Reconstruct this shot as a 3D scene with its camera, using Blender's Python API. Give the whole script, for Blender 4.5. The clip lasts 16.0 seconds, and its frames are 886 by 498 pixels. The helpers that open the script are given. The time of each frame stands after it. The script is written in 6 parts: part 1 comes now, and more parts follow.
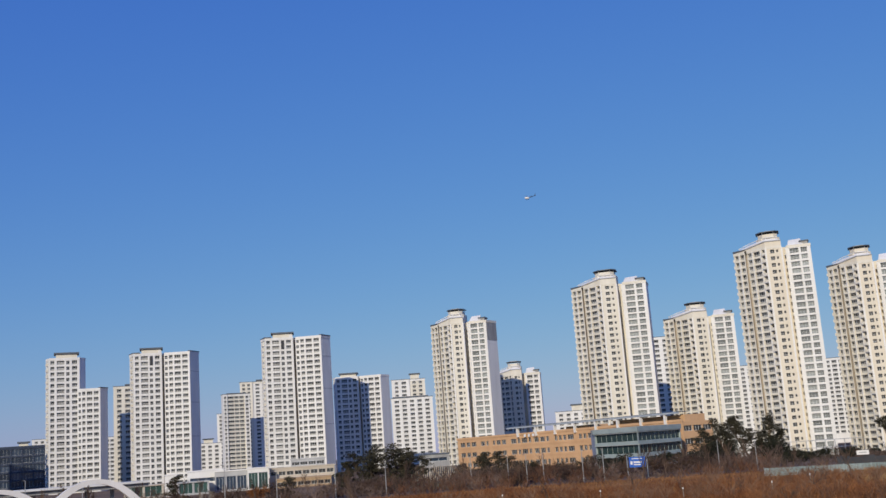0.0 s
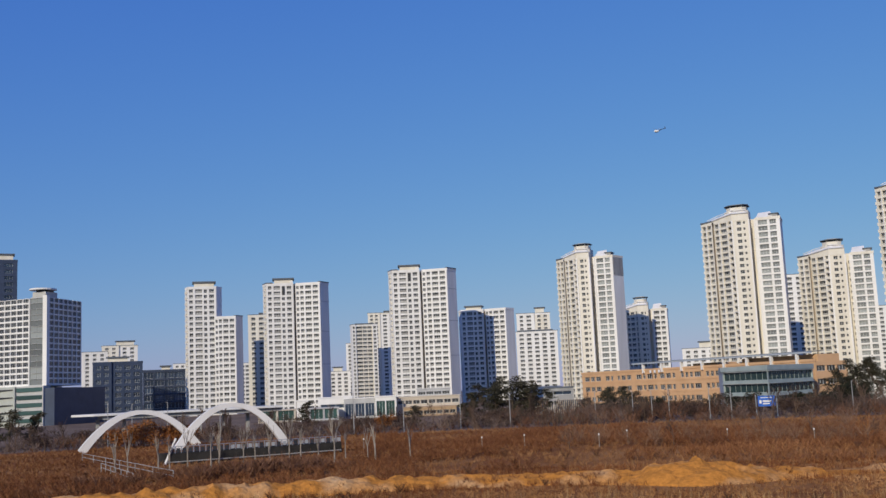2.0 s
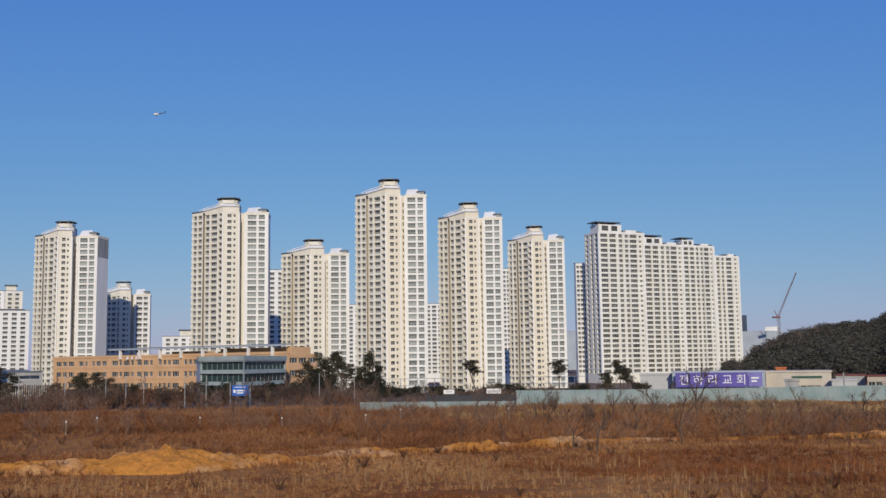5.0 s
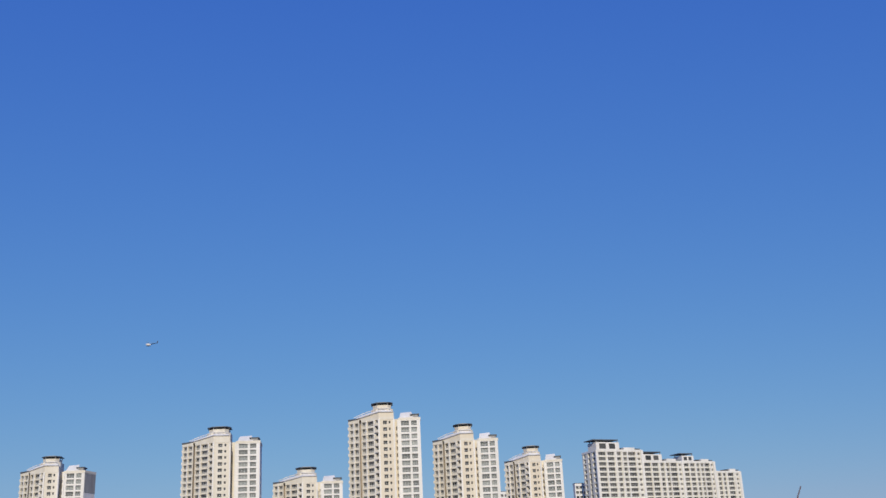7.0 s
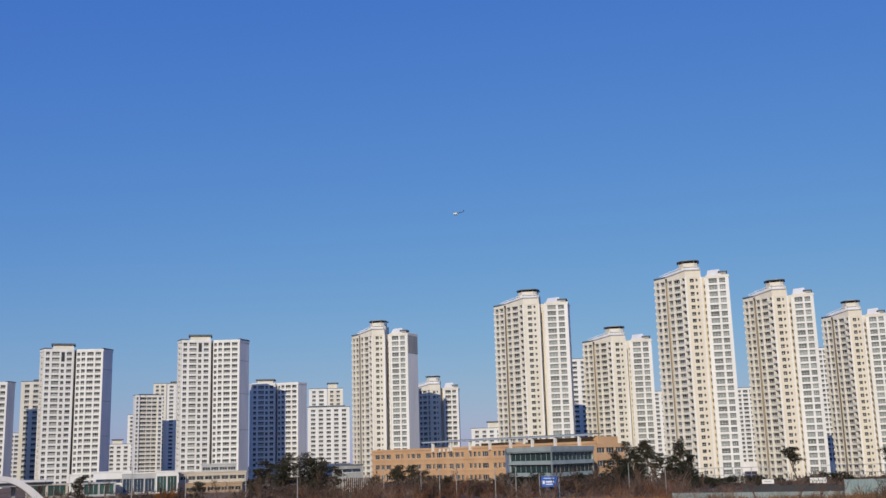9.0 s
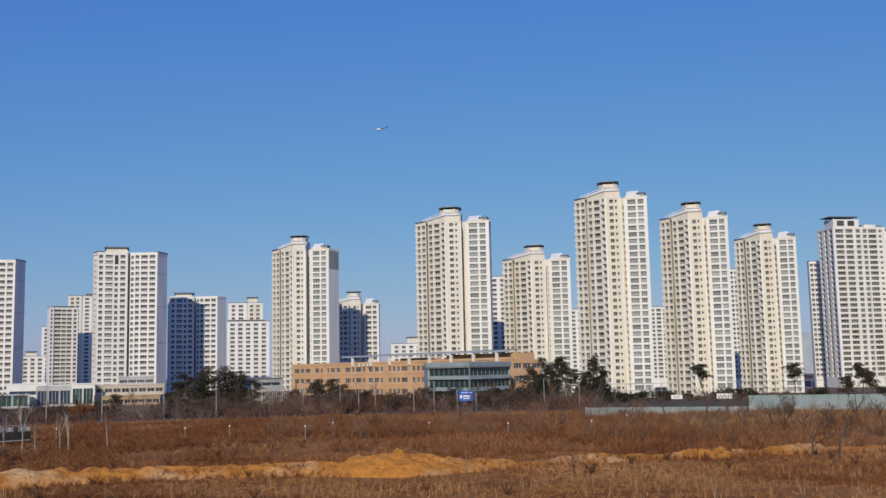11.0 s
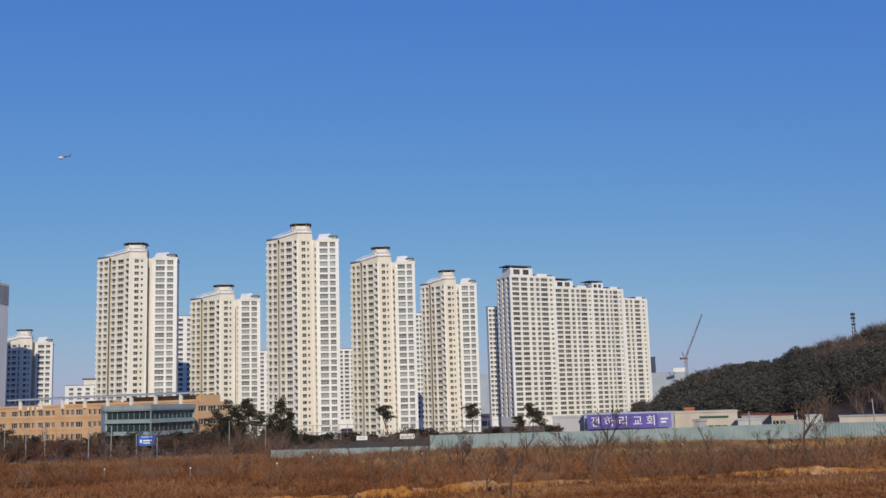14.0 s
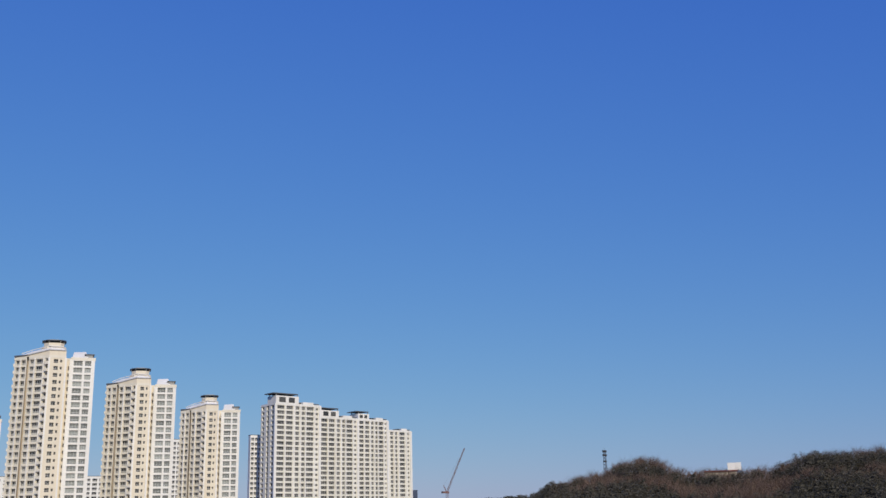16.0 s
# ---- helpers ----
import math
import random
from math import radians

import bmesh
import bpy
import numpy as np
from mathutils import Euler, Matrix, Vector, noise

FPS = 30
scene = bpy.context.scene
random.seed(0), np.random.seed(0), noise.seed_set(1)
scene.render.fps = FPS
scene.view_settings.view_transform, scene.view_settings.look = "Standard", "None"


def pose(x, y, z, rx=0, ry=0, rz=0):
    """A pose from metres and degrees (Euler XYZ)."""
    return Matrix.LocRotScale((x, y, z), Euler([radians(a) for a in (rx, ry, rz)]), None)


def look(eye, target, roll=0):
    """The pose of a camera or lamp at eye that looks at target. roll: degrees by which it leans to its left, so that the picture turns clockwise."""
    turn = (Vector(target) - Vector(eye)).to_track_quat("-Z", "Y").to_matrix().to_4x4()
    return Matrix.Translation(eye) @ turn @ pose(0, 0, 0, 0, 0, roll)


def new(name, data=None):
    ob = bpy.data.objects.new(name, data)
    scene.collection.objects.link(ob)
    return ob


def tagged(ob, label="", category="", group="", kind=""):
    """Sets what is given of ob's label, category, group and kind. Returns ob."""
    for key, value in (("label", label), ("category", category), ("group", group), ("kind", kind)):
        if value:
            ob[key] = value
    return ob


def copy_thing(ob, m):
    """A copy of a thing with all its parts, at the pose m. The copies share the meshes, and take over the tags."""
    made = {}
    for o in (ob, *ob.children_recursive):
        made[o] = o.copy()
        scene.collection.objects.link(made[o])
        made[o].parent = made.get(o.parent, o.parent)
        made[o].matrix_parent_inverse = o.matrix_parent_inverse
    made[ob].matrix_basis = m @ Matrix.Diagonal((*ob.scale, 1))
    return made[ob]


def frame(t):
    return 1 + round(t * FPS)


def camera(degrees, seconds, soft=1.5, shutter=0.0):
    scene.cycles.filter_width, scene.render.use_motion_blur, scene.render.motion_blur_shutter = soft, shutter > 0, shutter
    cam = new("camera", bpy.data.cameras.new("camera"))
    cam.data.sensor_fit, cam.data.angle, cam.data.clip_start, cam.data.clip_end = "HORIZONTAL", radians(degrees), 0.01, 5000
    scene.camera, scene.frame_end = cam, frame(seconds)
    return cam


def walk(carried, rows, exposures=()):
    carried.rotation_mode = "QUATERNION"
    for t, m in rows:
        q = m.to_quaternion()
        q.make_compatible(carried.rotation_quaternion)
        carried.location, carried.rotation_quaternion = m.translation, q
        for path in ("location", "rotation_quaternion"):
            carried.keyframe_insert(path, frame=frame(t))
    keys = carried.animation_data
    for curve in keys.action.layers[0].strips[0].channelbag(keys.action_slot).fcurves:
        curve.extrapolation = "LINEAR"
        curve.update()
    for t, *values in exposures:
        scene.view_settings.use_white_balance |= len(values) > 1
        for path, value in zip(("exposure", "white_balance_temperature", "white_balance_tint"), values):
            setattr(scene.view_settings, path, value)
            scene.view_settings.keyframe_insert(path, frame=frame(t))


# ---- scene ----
FOV = 46.18
EYE = 7.7
cam = camera(FOV, 16.0, soft=1.5)
# seconds, yaw, pitch, roll: the camera turns where it stands
ROWS = [
    (0.0, 8.42, 10.96, 4.04),
    (0.5, 11.44, 9.67, 3.49),
    (1.0, 13.56, 9.13, 2.78),
    (1.5, 14.86, 8.65, 2.18),
    (2.0, 15.19, 7.70, 2.53),
    (2.5, 11.38, 6.03, 3.11),
    (3.0, 5.29, 4.42, 2.63),
    (3.5, 0.00, 4.04, 1.69),
    (4.0, -3.14, 4.55, 1.09),
    (4.5, -6.62, 5.32, 1.26),
    (5.0, -12.85, 6.24, 0.79),
    (5.2, -16.35, 7.77, 1.18),
    (7.3, -10.96, 18.79, 2.58),
    (7.5, -7.98, 18.59, 2.74),
    (8.0, -2.87, 17.07, 2.21),
    (8.5, 2.32, 14.19, 1.55),
    (8.7, 3.81, 13.02, 1.54),
    (10.8, 1.88, 6.82, 1.47),
    (11.0, -0.62, 6.74, 1.21),
    (11.5, -6.66, 6.35, 0.49),
    (12.0, -11.66, 6.86, 0.85),
    (12.5, -14.99, 7.26, 1.33),
    (13.0, -16.04, 8.00, 2.00),
    (13.5, -16.04, 8.29, 2.22),
    (14.0, -17.59, 8.58, 1.68),
    (14.5, -20.44, 10.55, 1.98),
    (15.0, -22.15, 12.30, 1.64),
    (15.5, -25.67, 14.31, 1.23),
    (16.0, -30.47, 15.30, 1.36),
]
walk(cam, [(t, pose(0, 0, EYE, 90 + p, r, y)) for t, y, p, r in ROWS], exposures=[(0.0, -0.35), (16.0, -0.35)])

# ---- light ----
SUN_EL, SUN_AZ = 24.0, 189.0      # the sun stands low behind the camera, a little to the left
world = bpy.data.worlds.new("sky")
scene.world = world
world.use_nodes = True
wn = world.node_tree
sky = wn.nodes.new("ShaderNodeTexSky")
sky.sky_type = "NISHITA"
sky.sun_disc = False
sky.sun_elevation = radians(SUN_EL)
sky.sun_rotation = radians(SUN_AZ)
sky.air_density, sky.dust_density, sky.ozone_density = 1.5, 0.12, 6.0
# dry winter air: the blue stays deep down to a pale haze, so each colour channel gets its own gain and slope
split, join = wn.nodes.new("ShaderNodeSeparateColor"), wn.nodes.new("ShaderNodeCombineColor")
wn.links.new(sky.outputs[0], split.inputs[0])
for ch, (gain, slope, level) in enumerate(((0.0622, 1.03, 10.35), (0.0685, 0.835, 9.80), (0.0834, 0.25, 9.20))):
    first = split.outputs[ch]
    for op, value in (("MULTIPLY", gain), ("POWER", slope), ("MULTIPLY", level)):
        step = wn.nodes.new("ShaderNodeMath")
        step.operation = op
        wn.links.new(first, step.inputs[0])
        step.inputs[1].default_value = value
        first = step.outputs[0]
    wn.links.new(first, join.inputs[ch])
wn.links.new(join.outputs[0], wn.nodes["Background"].inputs[0])
wn.nodes["Background"].inputs[1].default_value = 0.098
sun_data = bpy.data.lights.new("sun", "SUN")
sun_data.energy, sun_data.angle, sun_data.color = 4.05, radians(0.53), (1.0, 0.915, 0.755)
sun = new("sun", sun_data)
_a, _e = radians(SUN_AZ), radians(SUN_EL)
SUN_DIR = Vector((math.sin(_a) * math.cos(_e), math.cos(_a) * math.cos(_e), math.sin(_e)))
sun.matrix_world = look(tuple(SUN_DIR * 300), (0, 0, 0))

# ---- materials ----


def mat(name, base, second=None, scale=0.5, rough=0.8, metal=0.0, fine=0.12, fine_scale=12.0, bump=0.0, stretch=(1, 1, 1), contrast=(0.35, 0.65)):
    """A surface with a broad drift from base to second and a fine grain."""
    m = bpy.data.materials.new(name)
    m.use_nodes = True
    nt = m.node_tree
    b = nt.nodes["Principled BSDF"]
    b.inputs["Roughness"].default_value, b.inputs["Metallic"].default_value = rough, metal
    b.inputs["Specular IOR Level"].default_value = 0.05 if rough >= 0.9 else 0.3
    geo = nt.nodes.new("ShaderNodeNewGeometry")
    mp = nt.nodes.new("ShaderNodeMapping")
    mp.inputs["Scale"].default_value = stretch
    nt.links.new(geo.outputs["Position"], mp.inputs["Vector"])
    n1 = nt.nodes.new("ShaderNodeTexNoise")
    n1.inputs["Scale"].default_value, n1.inputs["Detail"].default_value = scale, 5
    n2 = nt.nodes.new("ShaderNodeTexNoise")
    n2.inputs["Scale"].default_value, n2.inputs["Detail"].default_value = fine_scale, 3
    for n in (n1, n2):
        nt.links.new(mp.outputs[0], n.inputs["Vector"])
    ramp = nt.nodes.new("ShaderNodeMapRange")
    ramp.inputs["From Min"].default_value, ramp.inputs["From Max"].default_value = contrast
    nt.links.new(n1.outputs["Fac"], ramp.inputs["Value"])
    mix = nt.nodes.new("ShaderNodeMix")
    mix.data_type = "RGBA"
    mix.inputs["A"].default_value = (*base, 1)
    mix.inputs["B"].default_value = (*(second or [c * 0.8 for c in base]), 1)
    nt.links.new(ramp.outputs[0], mix.inputs["Factor"])
    hsv = nt.nodes.new("ShaderNodeHueSaturation")
    val = nt.nodes.new("ShaderNodeMapRange")
    val.inputs["To Min"].default_value, val.inputs["To Max"].default_value = 1 - fine * 2, 1 + fine * 2
    nt.links.new(n2.outputs["Fac"], val.inputs["Value"])
    nt.links.new(val.outputs[0], hsv.inputs["Value"])
    nt.links.new(mix.outputs["Result"], hsv.inputs["Color"])
    nt.links.new(hsv.outputs[0], b.inputs["Base Color"])
    if bump:
        bp = nt.nodes.new("ShaderNodeBump")
        bp.inputs["Strength"].default_value, bp.inputs["Distance"].default_value = bump, 0.3
        nt.links.new(n2.outputs["Fac"], bp.inputs["Height"])
        nt.links.new(bp.outputs[0], b.inputs["Normal"])
    return m


def glass(name, base, rough=0.12, vary=0.5):
    """Window glass seen from far: dark rooms behind a glossy pane, each window a little different."""
    m = bpy.data.materials.new(name)
    m.use_nodes = True
    nt = m.node_tree
    b = nt.nodes["Principled BSDF"]
    b.inputs["Roughness"].default_value = rough
    info = nt.nodes.new("ShaderNodeObjectInfo")
    geo = nt.nodes.new("ShaderNodeNewGeometry")
    add = nt.nodes.new("ShaderNodeMath")
    add.operation = "ADD"
    nt.links.new(info.outputs["Random"], add.inputs[0])
    nt.links.new(geo.outputs["Random Per Island"], add.inputs[1])
    fr = nt.nodes.new("ShaderNodeMath")
    fr.operation = "FRACT"
    nt.links.new(add.outputs[0], fr.inputs[0])
    mix = nt.nodes.new("ShaderNodeMix")
    mix.data_type = "RGBA"
    mix.inputs["A"].default_value = (*[c * (1 - vary) for c in base], 1)
    mix.inputs["B"].default_value = (*[min(1, c * (1 + vary)) for c in base], 1)
    nt.links.new(fr.outputs[0], mix.inputs["Factor"])
    nt.links.new(mix.outputs["Result"], b.inputs["Base Color"])
    return m


STREAK = (1, 1, 0.12)
WHITE = mat("white_paint", (0.82, 0.79, 0.745), (0.73, 0.70, 0.65), 0.25, 0.75, fine=0.05, stretch=STREAK)
IVORY = mat("ivory_paint", (0.76, 0.705, 0.60), (0.68, 0.62, 0.51), 0.25, 0.75, fine=0.05, stretch=STREAK)
WARM_WHITE = mat("warm_white_paint", (0.81, 0.775, 0.69), (0.74, 0.70, 0.61), 0.25, 0.75, fine=0.06, stretch=STREAK)
CREAM = mat("cream_paint", (0.75, 0.67, 0.535), (0.69, 0.61, 0.485), 0.25, 0.75, fine=0.05, stretch=STREAK)
GREY_PAINT = mat("grey_paint", (0.50, 0.49, 0.47), (0.42, 0.41, 0.40), 0.25, 0.75, fine=0.05, stretch=STREAK)
# also colours the backs of the tower slots in place of their shade
BROWN_PAINT_AND_SHADE = mat("beige_brown_paint_and_slot_shade", (0.50, 0.42, 0.33), (0.43, 0.36, 0.28), 0.25, 0.75, fine=0.05, stretch=STREAK)
ROOF = mat("roof_sheet", (0.13, 0.15, 0.17), (0.09, 0.10, 0.12), 0.4, 0.6)
CONCRETE = mat("concrete", (0.38, 0.37, 0.35), (0.28, 0.27, 0.26), 0.6, 0.85, stretch=STREAK)
SLATE = mat("slate_blue_cladding", (0.046, 0.064, 0.110), (0.036, 0.050, 0.086), 0.3, 0.5, fine=0.06)
TEAL_GREY = mat("teal_grey_cladding", (0.46, 0.47, 0.42), (0.40, 0.41, 0.37), 0.3, 0.5, fine=0.05)
TEAL_CLAD = mat("teal_panel_cladding", (0.40, 0.455, 0.42), (0.34, 0.39, 0.36), 0.3, 0.5, fine=0.05)
NAVY = mat("navy_cladding", (0.045, 0.06, 0.095), (0.035, 0.045, 0.075), 0.3, 0.6, fine=0.06)
HAZE_GREY = mat("haze_grey_cladding", (0.40, 0.43, 0.46), (0.34, 0.37, 0.41), 0.1, 0.7, fine=0.04)
GLASS = glass("window_glass", (0.055, 0.055, 0.055), 0.2)
PALE_GLASS = glass("pale_window_glass", (0.22, 0.23, 0.22), 0.2, 0.45)
BLUE_GLASS = glass("blue_tinted_glass", (0.035, 0.05, 0.075), 0.08)
GREEN_GLASS = glass("green_tinted_glass", (0.05, 0.095, 0.085), 0.1, 0.4)
TEAL_GLASS = glass("dark_teal_glass", (0.030, 0.062, 0.056), 0.25, 0.6)
GREY_GLASS = glass("grey_brown_window_glass", (0.085, 0.080, 0.070), 0.2, 0.5)
RAILING = glass("balcony_railing_grille", (0.33, 0.315, 0.285), 0.5, 0.3)
FRAME = mat("window_frame_white", (0.72, 0.72, 0.70), rough=0.5, fine=0.02)
ORANGE_BRICK = mat("orange_brick", (0.66, 0.405, 0.22), (0.58, 0.345, 0.18), 0.2, 0.85, fine=0.1, fine_scale=6)
SOIL = mat("orange_soil", (0.50, 0.205, 0.042), (0.60, 0.37, 0.18), 0.22, 0.95, fine=0.25, fine_scale=3, bump=0.35, contrast=(0.50, 0.72))
FENCE = mat("teal_fence_sheet", (0.20, 0.272, 0.265), (0.28, 0.325, 0.315), 0.3, 0.5, fine=0.08)
STEEL = mat("galvanised_steel", (0.45, 0.46, 0.47), (0.35, 0.36, 0.37), 1.0, 0.45, 0.6)
DARK = mat("dark_metal", (0.05, 0.05, 0.055), rough=0.6)
BARK = mat("bark", (0.12, 0.09, 0.065), (0.08, 0.06, 0.045), 2.0, 0.9)
PALE_BARK = mat("pale_bark", (0.34, 0.29, 0.24), (0.24, 0.20, 0.16), 2.0, 0.9)
PINE = mat("pine_needles", (0.030, 0.042, 0.022), (0.055, 0.060, 0.030), 0.5, 0.8, fine=0.3, fine_scale=2)

# ---- helpers for building ----
TAN = lambda deg: math.tan(radians(deg))


def spot(az, r):
    """The place on the ground at a bearing (degrees to the right of straight ahead) and a distance."""
    return Vector((r * math.sin(radians(az)), r * math.cos(radians(az)), 0))


class Build:
    """Collects quads and triangles with material slots for one mesh."""

    def __init__(self):
        self.v, self.f, self.m, self.mats = [], [], [], []

    def slot(self, material):
        if material not in self.mats:
            self.mats.append(material)
        return self.mats.index(material)

    def face(self, pts, material):
        i = len(self.v)
        self.v += [tuple(p) for p in pts]
        self.f.append(tuple(range(i, i + len(pts))))
        self.m.append(self.slot(material))

    def prism(self, plan, z0, z1, material, top=None):
        """An upright prism over a plan that runs clockwise seen from above."""
        n = len(plan)
        for i in range(n):
            a, b = plan[i], plan[(i + 1) % n]
            self.face([(a[0], a[1], z0), (b[0], b[1], z0), (b[0], b[1], z1), (a[0], a[1], z1)], material)
        self.face([(p[0], p[1], z1) for p in plan], top or material)
        self.face([(p[0], p[1], z0) for p in reversed(plan)], material)

    def box(self, x0, x1, y0, y1, z0, z1, material):
        self.prism([(x0, y0), (x1, y0), (x1, y1), (x0, y1)], z0, z1, material)

    def beam(self, a, b, r0, r1, material, sides=5):
        """A tapered round bar from a to b."""
        a, b = Vector(a), Vector(b)
        d = (b - a).normalized()
        u = d.orthogonal().normalized()
        w = d.cross(u)
        ring = [[p + (u * math.cos(2 * math.pi * k / sides) + w * math.sin(2 * math.pi * k / sides)) * r for k in range(sides)] for p, r in ((a, r0), (b, r1))]
        i = len(self.v)
        self.v += [tuple(p) for rr in ring for p in rr]
        s = self.slot(material)
        for k in range(sides):
            k2 = (k + 1) % sides
            self.f.append((i + k, i + k2, i + sides + k2, i + sides + k))
            self.m.append(s)
        self.f.append(tuple(i + sides + k for k in range(sides)))
        self.m.append(s)

    def mesh(self, name):
        me = bpy.data.meshes.new(name)
        me.from_pydata(self.v, [], self.f)
        for mm in self.mats:
            me.materials.append(mm)
        me.polygons.foreach_set("material_index", self.m)
        me.update()
        return me

    def part(self, name, parent=None, label=""):
        ob = new(name, self.mesh(name))
        if parent:
            ob.parent = parent
        return tagged(ob, label)


def thing(name, label, category, at=(0, 0, 0), turn=0.0, group="", kind=""):
    """An empty at a thing's base that its parts hang from."""
    ob = new(name)
    ob.matrix_world = pose(*at, 0, 0, turn)
    ob.empty_display_size = 0.2
    return tagged(ob, label, category, group, kind)


_win = {}


def window_mesh(w, h, pane, style):
    """A window: frame bars, mullions, a rail and its panes; x along the wall, y into it, z up."""
    key = (round(w, 1), round(h, 1), pane.name, style)
    if key in _win:
        return _win[key]
    w, h = key[0], key[1]
    t = 0.05 if style == "band" else 0.065
    bars = TEAL_CLAD if style == "band" else FRAME
    n = 1 if w < 1.1 else 2 if w < 2.2 else 3 if w < 5.5 else round(w / 2.6)
    xs, zs = [0.0], [0.0]
    for k in range(n):
        xs += [w * k / n + (t if k == 0 else t / 2), w * (k + 1) / n - (t if k == n - 1 else t / 2)]
    xs.append(w)
    low = 0.58 if style == "balcony" else 0.36
    zs += [t, h * low, h * low + t, h - t, h] if style in ("rail", "full", "balcony") else [t, h - t, h]
    b = Build()
    seen = {}

    def pt(x, y, z):
        key2 = (round(x, 3), y, round(z, 3))
        if key2 not in seen:
            seen[key2] = len(b.v)
            b.v.append((x, y, z))
        return seen[key2]

    def quad(ps, material):
        b.f.append(tuple(pt(*p) for p in ps))
        b.m.append(b.slot(material))

    for i in range(len(xs) - 1):
        for j in range(len(zs) - 1):
            x0, x1, z0, z1 = xs[i], xs[i + 1], zs[j], zs[j + 1]
            if i % 2 and j % 2:
                y = 0.07
                quad([(x0, y, z0), (x1, y, z0), (x1, y, z1), (x0, y, z1)], RAILING if style in ("rail", "balcony") and j == 1 else pane)
                quad([(x0, 0, z0), (x1, 0, z0), (x1, y, z0), (x0, y, z0)], bars)
                quad([(x0, 0, z1), (x0, y, z1), (x1, y, z1), (x1, 0, z1)], bars)
                quad([(x0, 0, z0), (x0, y, z0), (x0, y, z1), (x0, 0, z1)], bars)
                quad([(x1, 0, z0), (x1, 0, z1), (x1, y, z1), (x1, y, z0)], bars)
            else:
                quad([(x0, 0, z0), (x1, 0, z0), (x1, 0, z1), (x0, 0, z1)], bars)
    _win[key] = b.mesh("window")
    return _win[key]


def facade(b, p0, p1, z0, floors, fh, cols, wall, deep=0.3, win_h=1.9, sill=0.55, ribs=None, cap=1.45):
    """A wall from p0 to p1 (left to right seen from outside) with real openings, storey by storey; returns where the windows go."""
    p0, p1 = Vector((*p0[:2], 0)), Vector((*p1[:2], 0))
    d = p1 - p0
    length = d.length
    d.normalize()
    into = Vector((-d.y, d.x, 0))
    z1 = z0 + floors * fh

    def q(x0, x1, za, zb, off=0.0):
        a, c = p0 + d * x0 + into * off, p0 + d * x1 + into * off
        b.face([(a.x, a.y, za), (c.x, c.y, za), (c.x, c.y, zb), (a.x, a.y, zb)], wall)

    if not cols:
        q(0, length, z0, z1)
        return []
    # a column is a bare width, spread evenly, or (start, end, style, height, sill) with start and end as shares of the wall
    if isinstance(cols[0], tuple):
        plan = [(c[0] * length, round((c[1] - c[0]) * length, 2), *(c[2:] + (None, win_h, sill)[len(c) - 2:])) for c in cols]
    else:
        wide = min(cap, length * 0.86 / sum(cols))
        widths = [round(c * wide, 2) for c in cols]
        gap = (length - sum(widths)) / (len(cols) + 1)
        plan, x = [], gap
        for w in widths:
            plan.append((x, w, None, win_h, sill))
            x += w + gap
    spots = []
    done = 0.0
    for i, (x, w, style, high, low) in enumerate(plan):
        q(done, x, z0, z1)
        if i and ribs is not None:
            ribs.append((p0 + d * ((done + x) / 2), d, into))
        zs = z0
        for k in range(floors):
            za = z0 + k * fh + low
            zb = za + high
            q(x, x + w, zs, za)
            zs = zb
            o = into * deep
            A, C = p0 + d * x, p0 + d * (x + w)
            A2, C2 = A + o, C + o
            for e in ([A, A2, C2, C], [C, C2, A2, A]):
                zz = za if e[0] is A else zb
                b.face([(e[0].x, e[0].y, zz), (e[3].x, e[3].y, zz), (e[2].x, e[2].y, zz), (e[1].x, e[1].y, zz)], wall)
            b.face([(A.x, A.y, za), (A2.x, A2.y, za), (A2.x, A2.y, zb), (A.x, A.y, zb)], wall)
            b.face([(C2.x, C2.y, za), (C.x, C.y, za), (C.x, C.y, zb), (C2.x, C2.y, zb)], wall)
            spots.append((A2.x, A2.y, za, math.degrees(math.atan2(d.y, d.x)), w, high, style))
        q(x, x + w, zs, z1)
        done = x + w
    q(done, length, z0, z1)
    return spots


def balconies(root, p0, p1, share, z0, floors, fh, wide=1.7, out=0.95):
    """A column of small balconies that stand out from a wall, one to each storey, all on one mesh."""
    p0, p1 = Vector((*p0[:2], 0)), Vector((*p1[:2], 0))
    d = (p1 - p0).normalized()
    b = Build()
    h = 1.15
    b.box(-wide / 2, wide / 2, -out, 0.0, 0, 0.18, WHITE)
    b.box(-wide / 2, wide / 2, -out, -out + 0.12, 0.18, h, IVORY)
    b.box(-wide / 2, -wide / 2 + 0.12, -out + 0.12, 0.0, 0.18, h, IVORY)
    b.box(wide / 2 - 0.12, wide / 2, -out + 0.12, 0.0, 0.18, h, IVORY)
    me = b.mesh("balcony")
    at = p0 + (p1 - p0) * share
    for k in range(floors):
        ob = new("balcony", me)
        ob.parent = root
        ob.matrix_local = pose(at.x, at.y, z0 + k * fh + 0.1, 0, 0, math.degrees(math.atan2(d.y, d.x)))


def rib_parts(root, ribs, z0, z1, w=0.17, proud=0.42):
    """Slim upright strips that stand proud between the windows."""
    for p, d, into in ribs:
        b = Build()
        q = [p - d * w - into * proud, p + d * w - into * proud, p + d * w + into * 0.1, p - d * w + into * 0.1]
        b.prism([(u.x, u.y) for u in q], z0, z1, WHITE)
        b.part("rib", root)


